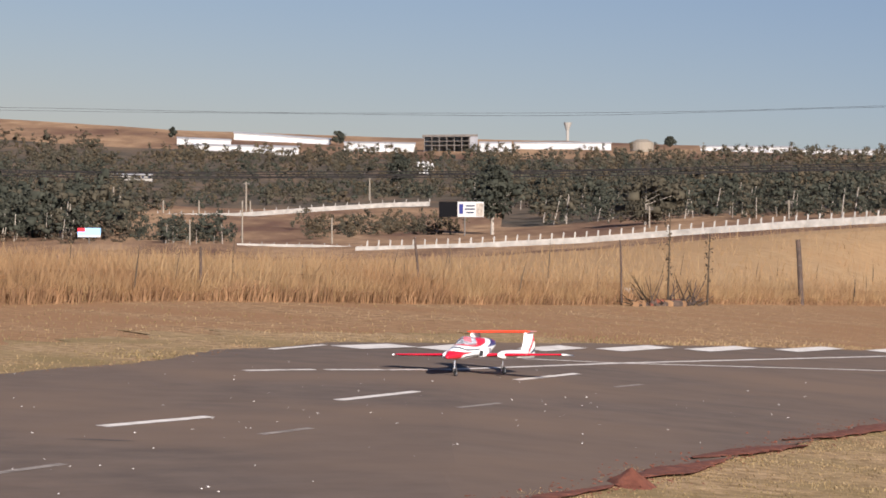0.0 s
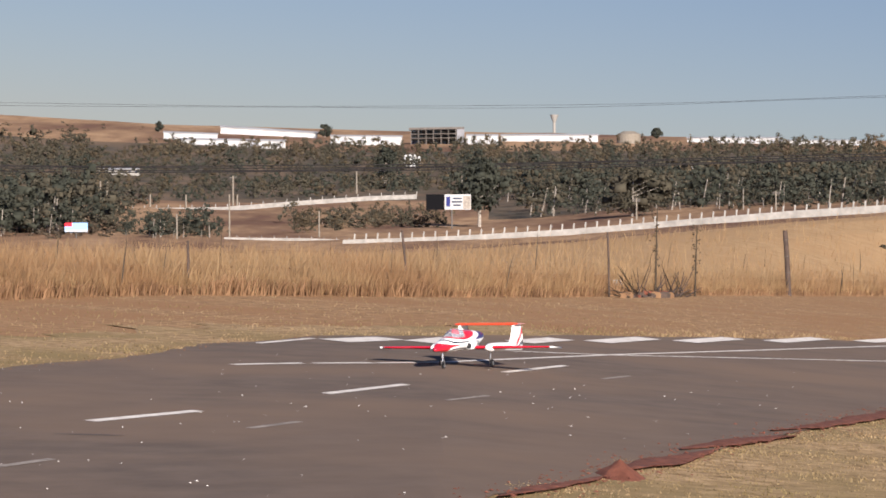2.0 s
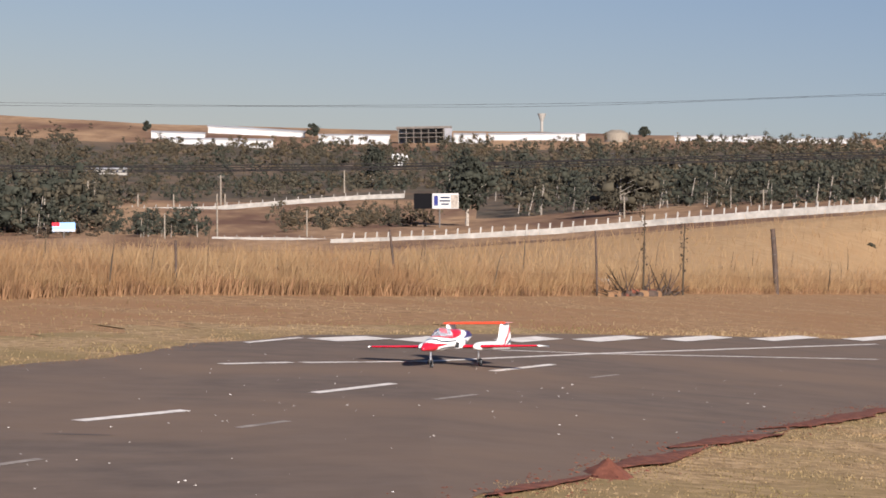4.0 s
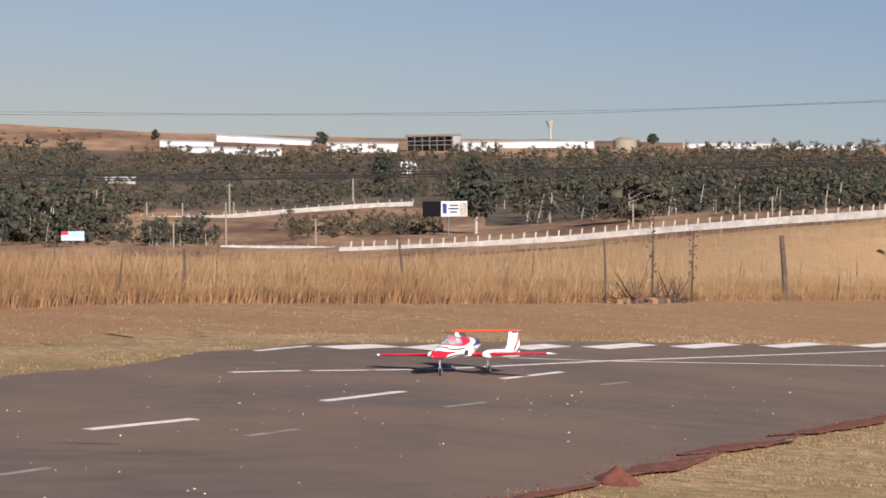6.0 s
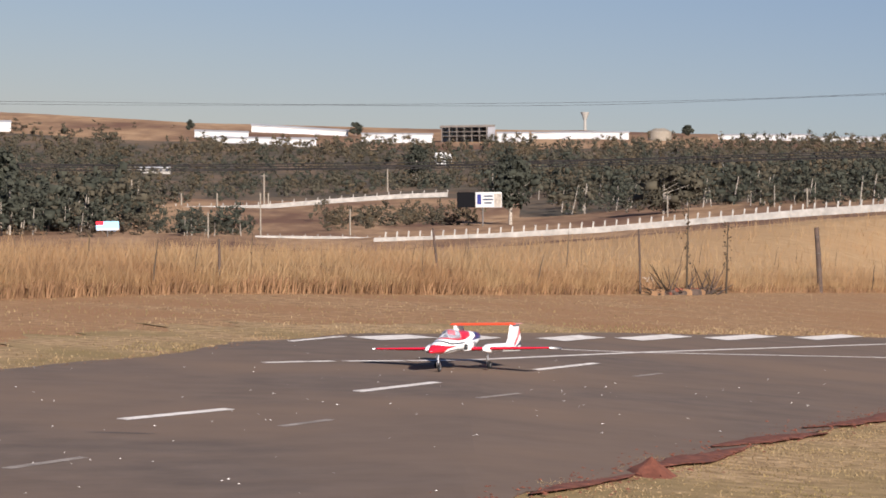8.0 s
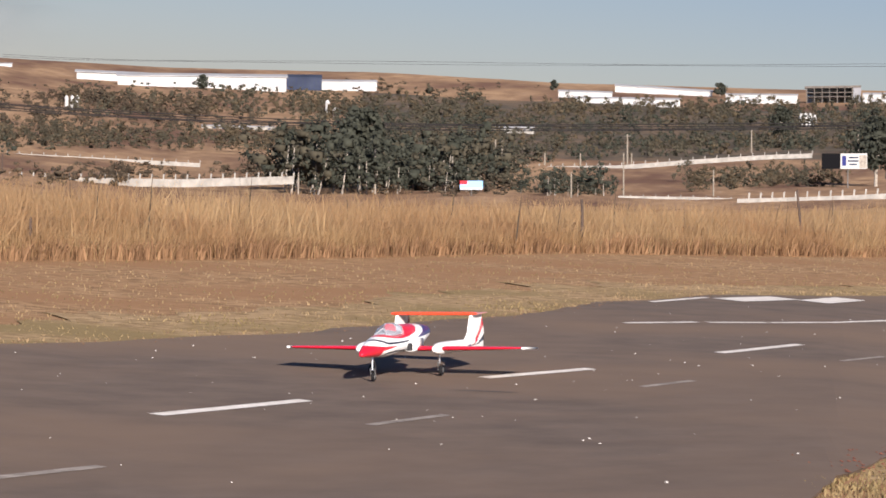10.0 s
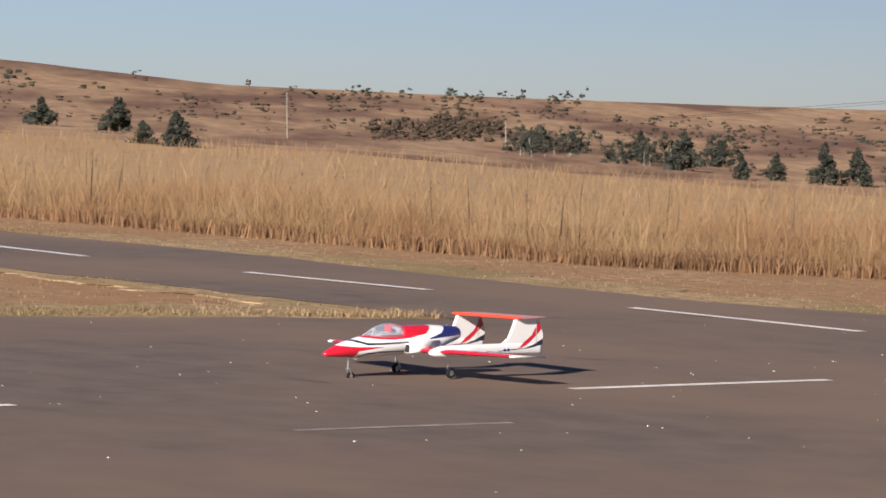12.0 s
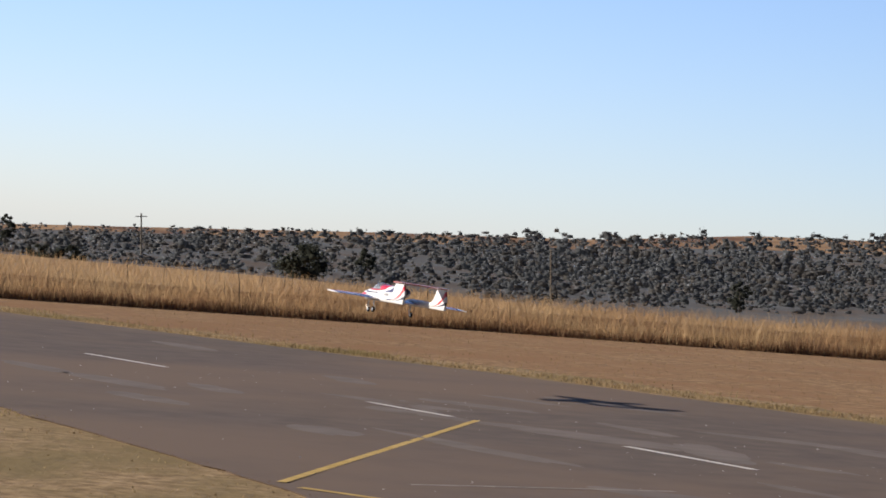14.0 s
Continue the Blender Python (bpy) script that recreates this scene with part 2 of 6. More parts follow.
LEAN = [(-12, 5.2), (10, 5.2), (19, 3.4), (30, 2.8), (41, 2.2), (51, 3.7), (61, 4.2), (80, 4.8), (120, 4.9)]


def at(table, az):
    return float(np.interp(az, [r[0] for r in table], [r[1] for r in table]))


def hub(az):
    return Vector((np.interp(az, AZ_EYE, EYE_X), np.interp(az, AZ_EYE, EYE_Y), 1.7))


def way(az):
    return Vector((-math.sin(radians(az)), math.cos(radians(az)), 0))


# gentle rise and fall of the airfield, by bearing
ROLLING = [(-14, 0.89), (-0.5, 0.9), (4.5, 0.985), (9.3, 1.06), (12.5, 1.1), (19.3, 1.135), (23, 1.135), (28, 1.115), (35.5, 1.09), (42, 1.05), (53, 1.015), (63, 0.99), (72, 0.975), (80, 0.98),
           (90, 1.0), (97, 1.015), (104, 1.03), (111, 1.07), (119, 1.1), (135, 1.1)]


def lay(x, y, lift=0.0):
    """A spot of the plan, set down on the rolling ground."""
    az = 20.0
    for _ in range(8):
        o = hub(az)
        az = max(-14.0, min(135.0, math.degrees(math.atan2(-(x - o.x), y - o.y))))
    o = hub(az)
    d = Vector((x - o.x, y - o.y, 0))
    s = 1 + (at(ROLLING, az) - 1) * min(1.0, d.length / 6)
    f = s * (1 - min(max(lift, 0.0), 0.04) / (1.7 * s))
    return Vector((o.x + d.x * f, o.y + d.y * f, 1.7 * (1 - s) + lift))


def edge_range(az):
    """How far the tall grass begins on that bearing."""
    o, d, best = hub(az), way(az), 400.0
    for a, b in zip(GRASS_EDGE, GRASS_EDGE[1:]):
        ex, ey = b[0] - a[0], b[1] - a[1]
        den = d.x * ey - d.y * ex
        if abs(den) > 1e-9:
            s = ((a[0] - o.x) * ey - (a[1] - o.y) * ex) / den
            u = ((a[0] - o.x) * d.y - (a[1] - o.y) * d.x) / den
            if 0 <= u <= 1 and 3 < s < best:
                best = s
    return best


def crest_range(az):
    return edge_range(az) * 1.25 + 35


def crest_z(az):
    return 1.7 + crest_range(az) * at(ROLLING, az) * math.tan(radians(at(CREST, az))) - 0.75


def slope(az, el):
    """A place on the far hillside, by bearing and elevation in degrees; also its range."""
    lo, hi = at(CREST, az) - 0.12, at(RIDGE, az)
    u = max(-0.2, (el - lo) / (hi - lo))
    r = 420 * 6.5 ** u
    p = hub(az) + way(az) * r
    p.z = 1.7 + r * math.tan(radians(el))
    return p, r


def upright(az, el):
    p, r = slope(az, el)
    return Matrix.Translation(p) @ pose(0, 0, 0, 0, -at(LEAN, az), az), r


# ---- the ground: one sheet from under the camera to the skyline ----
def build_ground():
    azs = [-13 + 0.5 * i for i in range(293)] + [140 + 5 * i for i in range(1, 41)]
    verts, faces, idx, uv = [], [], [], []
    rows = 0
    for az in azs:
        front = az <= 134
        o = hub(az) if az <= 140 else hub(140).lerp(hub(-13), (az - 140) / 207)
        d = way(az)
        e = edge_range(az) if front else 60.0
        c = crest_range(az) if front else 120.0
        k = at(ROLLING, az) if front else float(np.interp(az, [134, 160, 320, 347], [1.1, 1.0, 1.0, 0.89]))
        col = []
        for r in (0.03, 0.15, 0.3, 0.6, 0.85, 1.0):
            kk = 1 + (k - 1) * min(1.0, r * e / 6)
            col.append((r * e * kk, 1.7 * (1 - kk)))
        zc = crest_z(az) if front else 0.0
        for u in (0.06, 0.2, 0.4, 0.6, 0.8, 1.0):
            w = u * u * (3 - 2 * u)
            col.append(((e + (c - e) * u) * k, 1.7 * (1 - k) * (1 - w) + zc * w + (0.42 if front else 0)))
        lo, hi = (at(CREST, az) - 0.12, at(RIDGE, az)) if front else (-0.8, 0.5)
        for u in (0, 0.12, 0.25, 0.4, 0.55, 0.7, 0.85, 1.0):
            r, el = 420 * 6.5 ** u, lo + (hi - lo) * u
            wob = 0.05 * (hi - lo) * noise.noise((az * 0.35, u * 4, 3.0)) if 0.1 < u < 0.9 else 0.012 * noise.noise((az * 1.7, 9, u))
            col.append((r, 1.7 + r * math.tan(radians(el + wob))))
        col.append((4200, col[-1][1] - 60))
        rows = len(col)
        uv += [(az * 0.5, u) for u in [0.0] * 12 + [1.0 + 2.5 * (math.degrees(math.atan2(z - 1.7, r)) - lo) for r, z in col[12:]]]
        verts += [(o.x + d.x * r, o.y + d.y * r, z) for r, z in col]
    n = len(azs)
    for i in range(n):
        for j in range(rows - 1):
            a, b = i * rows + j, ((i + 1) % n) * rows + j
            faces.append((a, a + 1, b + 1, b))
            a0 = azs[i]
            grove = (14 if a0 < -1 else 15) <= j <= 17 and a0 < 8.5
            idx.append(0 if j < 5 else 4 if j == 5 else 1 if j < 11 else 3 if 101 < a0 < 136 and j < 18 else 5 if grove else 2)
    verts.append((4, -9, 0))
    for i in range(n):
        faces.append((len(verts) - 1, i * rows, ((i + 1) % n) * rows))
        idx.append(0)
    base = len(verts)
    verts += [(3 + 24 * math.cos(i * math.pi / 12), -10 + 24 * math.sin(i * math.pi / 12), -0.4) for i in range(24)]
    faces.append(tuple(range(base, base + 24)))
    idx.append(0)
    base = len(verts)
    verts += [(3.2 + 1.9 * math.cos(i * math.pi / 12), -9.5 + 6.5 * math.sin(i * math.pi / 12), -0.03) for i in range(24)]
    faces.append(tuple(range(base, base + 24)))
    idx.append(0)
    me = mesh_of("ground", verts, faces, [M_MOWN, M_FIELD, M_HILL, M_WOODLAND_HAZED, M_UNDER, M_GROVE], idx)
    sheet = me.uv_layers.new(name="lie")
    uv += [(0, 0)] * (len(verts) - len(uv))
    ends = np.zeros(len(me.loops), dtype=np.int32)
    me.loops.foreach_get("vertex_index", ends)
    sheet.data.foreach_set("uv", np.array(uv, dtype=np.float32)[ends].ravel())
    ob = new("ground", me)
    tagged(ob, "brown winter airfield grass running out to dry hills", "ground", kind="structure")
    return ob


build_ground()

# ---- runway and taxiway ----
FAR_EDGE = [(22, 86), (8.4, 58.9), (2.5, 48.5), (-1.3, 39.8), (-2.2, 36), (-3, 30.5), (-4.2, 25), (-5.6, 20.3), (-7, 15.5), (-8.5, 12), (-10.5, 10.4)]
TAXI_FAR = [(-10.5, 10.4), (-13, 10.2), (-17, 11), (-20.5, 12.2), (-27, 13.3), (-36, 15), (-49, 15.8), (-65, 16), (-86, 17)]
TAXI_NEAR = [(-11.6, 5.0), (-14.7, 5.7), (-19, 6.4), (-26, 8.7), (-38, 9.4), (-50, 10.4), (-65, 11.4), (-78, 14.7), (-86, 16)]
FAR_EDGE2 = [(-11.6, 4.8), (-12.5, 2.8), (-13.2, 0.7), (-15, -2.7), (-16.3, -6), (-18.9, -10), (-20.7, -13.5), (-22.8, -17.1), (-25, -20.5), (-27.5, -24.5), (-30.5, -29), (-33.3, -33.8),
             (-36, -40), (-39, -50), (-46, -68)]
NEAR_EDGE = [(15, 60), (4.98, 33.4), (3.6, 29.3), (2.68, 26.3), (2.2, 24.7), (1.57, 22.8), (1.25, 21.3), (0.78, 19.9), (0.3, 18.2), (-0.5, 12), (-1.1, 8), (-1.2, 4), (-1.2, 0), (-1.6, -6), (-2.6, -12), (-4.8, -18), (-7.8, -22.1), (-8.8, -23.7), (-11.2, -26.2),
             (-13.1, -28.2), (-15.9, -30.9), (-18, -33.5), (-20.3, -36.6), (-26, -46), (-34, -66)]


def ragged(line, step=0.35, rough=0.14, seed=0):
    """A line in short steps with an uneven, crumbled course."""
    out = []
    for a, b in zip(line, line[1:]):
        a, b = Vector((*a, 0)), Vector((*b, 0))
        k = max(1, int((b - a).length / step))
        side = Vector((-(b - a).y, (b - a).x, 0)).normalized()
        for i in range(k):
            p = a.lerp(b, i / k)
            w = rough * (noise.noise((p.x * 0.7, p.y * 0.7, seed)) + 0.8 * noise.noise((p.x * 2.7, p.y * 2.7, seed + 5)))
            out.append(p + side * w)
    return out + [Vector((*line[-1], 0))]


def along(line, n):
    """n points spread evenly along a line."""
    d = np.r_[0, np.cumsum([(q - p).length for p, q in zip(line, line[1:])])]
    t = np.linspace(0, d[-1], n)
    return [Vector((np.interp(u, d, [p.x for p in line]), np.interp(u, d, [p.y for p in line]), 0)) for u in t]


def slab(name, one, two, n, m, z, mat, label):
    """Paving between two edges, with a broken rim that turns down into the soil."""
    one, two = along(one, n), along(two, n)
    vs, fs = [], []
    for p, q in zip(one, two):
        for j in range(m + 1):
            c = p.lerp(q, j / m)
            vs.append(lay(c.x, c.y, z if 0 < j < m else z - 0.004))
        vs += [lay(p.x, p.y, -0.08), lay(q.x, q.y, -0.08)]
    k = m + 3
    for i in range(n - 1):
        a, b = i * k, (i + 1) * k
        fs += [(a + j, a + j + 1, b + j + 1, b + j) for j in range(m)]
        fs += [(a, b, b + m + 1, a + m + 1), (a + m, a + m + 2, b + m + 2, b + m)]
    ob = new(name, mesh_of(name, vs, fs, mat))
    return tagged(ob, label, "runway", kind="structure")


def outward(line, by):
    """The same course, shifted sideways."""
    out = []
    for i, p in enumerate(line):
        a, b = Vector((*line[max(i - 1, 0)], 0)), Vector((*line[min(i + 1, len(line) - 1)], 0))
        d = (b - a).normalized()
        out.append((p[0] - d.y * by, p[1] + d.x * by))
    return out


def verge(line, by, label, seed):
    """A strip of coarser grass beside the paving, with an uneven outer edge."""
    one, two = along(ragged(outward(line, -0.3 if by > 0 else 0.3), seed=seed), 260), along(ragged(outward(line, by), 0.35, 0.7, seed), 260)
    vs, fs, m = [], [], 6
    for p, q in zip(one, two):
        for j in range(m + 1):
            c = p.lerp(q, j / m)
            vs.append(lay(c.x, c.y, 0.014 if j < m else -0.02))
    for i in range(259):
        for j in range(m):
            a = i * (m + 1) + j
            fs.append((a, a + 1, a + m + 2, a + m + 1))
    tagged(new("verge", mesh_of("verge", vs, fs, M_VERGE)), label, "grass", kind="structure")


verge(FAR_EDGE[2:] + TAXI_FAR[1:5], -1.7, "coarse yellowish grass verge along the asphalt", 6)
verge(FAR_EDGE2, -1.9, "coarse yellowish grass verge along the asphalt", 7)
verge(TAXI_NEAR, 0.9, "coarse yellowish grass verge along the taxiway", 8)
verge(NEAR_EDGE[:10], 9.0, "rough straw-coloured winter lawn beside the runway", 9)
verge(NEAR_EDGE[9:17], 1.0, "rough straw-coloured winter lawn beside the runway", 9)
verge(NEAR_EDGE[16:], 4.0, "rough straw-coloured winter lawn beside the runway", 9)

runway = slab("runway", ragged(FAR_EDGE + [(-11.6, 4.8)] + FAR_EDGE2[1:], seed=1), ragged(NEAR_EDGE, seed=3), 420, 14, 0.03, M_ASPH, "worn brown-grey asphalt runway with white dashes")
slab("taxiway", ragged(TAXI_FAR, seed=4), ragged(TAXI_NEAR, seed=5), 160, 6, 0.024, M_ASPH, "narrow grey asphalt taxiway with a dashed centre line")


def stripe(name, a, b, w, mat, label, z=0.0325, slant=0.0):
    a, b = Vector((*a, z)), Vector((*b, z))
    d = (b - a).normalized()
    s = Vector((-d.y, d.x, 0)) * w / 2
    vs, fs = [], []
    k = max(4, int((b - a).length / 0.25))
    for i in range(k + 1):
        p = a.lerp(b, i / k)
        j = 0.08 * w * noise.noise((p.x * 3, p.y * 3, 1))
        for c in (p + s * (1 + j) + d * slant, p - s * (1 - j) - d * slant):
            vs.append(lay(c.x, c.y, z))
    fs = [(2 * i, 2 * i + 1, 2 * i + 3, 2 * i + 2) for i in range(k)]
    ob = new(name, mesh_of(name, vs, fs, mat))
    ob.parent = runway
    return tagged(ob, label)


CENTRE = [((0.93, 34.75), (1.72, 37.65)), ((-0.81, 28.08), (-0.12, 30.67)), ((-2.3, 22.45), (-1.68, 24.46)), ((-3.58, 17.24), (-3.05, 19.18)), ((-4.71, 12.31), (-4.24, 14.17)),
          ((-5.77, 6.93), (-5.38, 9.14)), ((-6.31, 0.07), (-6.01, 2.65)), ((-7.67, -6.9), (-7.09, -4.13)), ((-11.14, -14.0), (-9.65, -11.25)), ((-16.01, -21.05), (-14.07, -18.44)),
          ((-20.71, -27.46), (-19.22, -25.25)), ((-24.3, -32.64), (-23.16, -30.89)), ((-26.72, -36.68), (-25.86, -35.27)), ((-30.0, -42.5), (-29.0, -40.7))]
for a, b in CENTRE:
    stripe("centre_dash", a, b, 0.1, M_WHITE, "white painted centre dash")
for a, b in [((-6.75, 8.29), (-4.5, 9.05)), ((-2.6, 11.2), (-1.3, 12.1)),
             ((-1.86, 31.49), (-1.47, 32.39)), ((-1.46, 32.41), (-1.22, 32.94)), ((-1.11, 33.12), (-0.51, 34.27)), ((-0.47, 34.34), (0.23, 35.8)), ((0.23, 35.8), (2.46, 41.84)), ((2.46, 41.84), (8.32, 56.54)), ((1.15, 40.41), (2.46, 41.84)), ((2.46, 41.84), (7.2, 48.74)), ((-1.88, 36.52), (-1.35, 39.06))]:
    stripe("guide_line", a, b, 0.09, M_WHITE, "thin white guide line")
for a, b in [((-4.69, 2.74), (-4.53, 4.22)), ((-5.23, -3.72), (-4.94, -2.19)), ((-4.19, 8.52), (-3.95, 9.82)), ((-3.51, 13.41), (-3.25, 14.46)), ((-2.48, 18.0), (-2.17, 19.16)),
             ((-1.2, 23.11), (-0.88, 24.25)), ((0.27, 28.65), (0.67, 29.99)), ((2.04, 35.19), (2.42, 36.47)), ((-6.43, -10.53), (-6.15, -9.52)), ((-10.3, -16.8), (-9.35, -15.4)),
             ((-23.8, -27.75), (-27.6, -26.7)), ((-17.83, -31.26), (-19.86, -30.15))]:
    stripe("faded_dash", a, b, 0.065, M_FADED, "faded white dash")
for a, b in [((-12.2, 8.36), (-9.15, 7.81)), ((-18.11, 8.95), (-14.99, 8.51)), ((-25.16, 10.47), (-21.33, 9.47)), ((-32.06, 11.7), (-28.88, 11.36)), ((-38.27, 12.43), (-35.41, 12.24)),
             ((-44.15, 12.93), (-41.8, 12.93)), ((-49.28, 13.06), (-47.21, 13.18)), ((-53.6, 13.3), (-51.6, 13.25)), ((-58.6, 13.6), (-56.4, 13.5))]:
    stripe("taxi_dash", a, b, 0.16, M_WHITE, "white taxiway dash")
for x0, y0, x1, y1 in [(-1.08, 38.92, -0.41, 41.06), (-0.04, 40.74, 0.45, 42.82), (1.33, 43.57, 2.02, 46.13), (2.54, 46.18, 3.54, 49.69), (4.09, 49.49, 5.23, 53.31), (5.91, 53.4, 7.23, 57.58), (8.06, 57.86, 9.76, 63.11)]:
    stripe("threshold_block", (x0, y0), (x1, y1), 0.42, M_WHITE, "white painted threshold block", z=0.037)
stripe("yellow_line", (-16.81, -31.68), (-25.68, -34.89), 0.07, M_YELLOW, "broad yellow cross line")
for a, b in [((-15.56, -20.55), (-15.8, -23.7)), ((-15.8, -23.7), (-16.2, -27.4)), ((-16.2, -27.4), (-16.6, -31.4))]:
    stripe("yellow_edge_line", a, b, 0.1, M_YELLOW, "yellow runway edge line")

# ---- the model jet ----


def loft(sections, n=28, cap=True, power=2.3):
    """A body along x from sections (x, y, z, half width, half height)."""
    bm = bmesh.new()
    rings = []
    for x, y, z, w, h in sections:
        ring = []
        for i in range(n):
            a = 2 * math.pi * i / n
            c, s = math.cos(a), math.sin(a)
            ring.append(bm.verts.new((x, y + w * math.copysign(abs(c) ** (2 / power), c), z + h * math.copysign(abs(s) ** (2 / power), s))))
        rings.append(ring)
    for p, q in zip(rings, rings[1:]):
        for i in range(n):
            bm.faces.new((p[i], p[(i + 1) % n], q[(i + 1) % n], q[i]))
    if cap:
        bm.faces.new(rings[0])
        bm.faces.new(rings[-1])
    return bm


def smooth_sections(rows, k=6):
    out = []
    for s in np.linspace(0, len(rows) - 1, (len(rows) - 1) * k + 1):
        i = min(int(s), len(rows) - 2)
        f = s - i
        p = [rows[max(i - 1, 0)], rows[i], rows[i + 1], rows[min(i + 2, len(rows) - 1)]]
        out.append([0.5 * (2 * b + (c - a) * f + (2 * a - 5 * b + 4 * c - d) * f * f + (3 * b - a - 3 * c + d) * f ** 3) for a, b, c, d in zip(*p)])
    return out


def wing_mesh(stations, mirror=1, drop=0.0):
    """A wing along y from stations (y, z, leading edge x, chord, thickness); drop sets its trailing edge lower."""
    prof = [(0, 0), (0.02, 0.45), (0.1, 0.85), (0.3, 1.0), (0.6, 0.7), (1, 0.06), (0.6, -0.5), (0.3, -0.75), (0.1, -0.65), (0.02, -0.35)]
    bm = bmesh.new()
    rings = []
    for y, z, x, c, t in stations:
        rings.append([bm.verts.new((x - c * u, y * mirror, z + t * v / 2 - drop * c * u)) for u, v in prof])
    m = len(prof)
    for p, q in zip(rings, rings[1:]):
        for i in range(m):
            bm.faces.new((p[i], p[(i + 1) % m], q[(i + 1) % m], q[i]))
    bm.faces.new(rings[0])
    bm.faces.new(rings[-1])
    return bm


def math_node(nt, op, a, b=None):
    n = nt.nodes.new("ShaderNodeMath")
    n.operation = op
    for s, v in zip(n.inputs, (a, b)):
        if v is None:
            continue
        if hasattr(v, "is_output"):
            nt.links.new(v, s)
        else:
            s.default_value = v
    return n.outputs[0]


def livery(name, shapes, base, rough=0.32):
    """Film colours laid over one another: each shape is a colour and limits low(x), high(x) of z, given as points of x and z."""
    m = bpy.data.materials.new(name)
    m.use_nodes = True
    nt, b = m.node_tree, m.node_tree.nodes["Principled BSDF"]
    b.inputs["Roughness"].default_value = rough
    b.inputs["Coat Weight"].default_value = 0.3
    b.inputs["Coat Roughness"].default_value = 0.08
    tc, sp = nt.nodes.new("ShaderNodeTexCoord"), nt.nodes.new("ShaderNodeSeparateXYZ")
    nt.links.new(tc.outputs["Object"], sp.inputs[0])
    u = math_node(nt, "MULTIPLY_ADD", sp.outputs[0], 0.4)
    u.node.inputs[2].default_value = 0.5
    n = noisy(nt, 6.0)
    r = ramp(nt, [(0.35, tuple(c * 0.94 for c in base)), (0.65, base)])
    nt.links.new(n.outputs["Fac"], r.inputs[0])
    col = r.outputs[0]

    def line(points):
        pts = sorted(points)
        rr = ramp(nt, [(x * 0.4 + 0.5, (z, z, z)) for x, z in pts])
        nt.links.new(u, rr.inputs[0])
        return rr.outputs[0]

    for colour, x0, x1, low, high in shapes:
        k = math_node(nt, "GREATER_THAN", sp.outputs[2], line(low))
        k = math_node(nt, "MULTIPLY", k, math_node(nt, "LESS_THAN", sp.outputs[2], line(high)))
        k = math_node(nt, "MULTIPLY", k, math_node(nt, "GREATER_THAN", sp.outputs[0], x0))
        k = math_node(nt, "MULTIPLY", k, math_node(nt, "LESS_THAN", sp.outputs[0], x1))
        col = mixed(nt, k, col, colour)
    nt.links.new(col, b.inputs["Base Color"])
    return m


RED, WHITE, NAVY, INK = (0.6, 0.012, 0.03), (0.86, 0.85, 0.82), (0.018, 0.022, 0.12), (0.02, 0.022, 0.035)


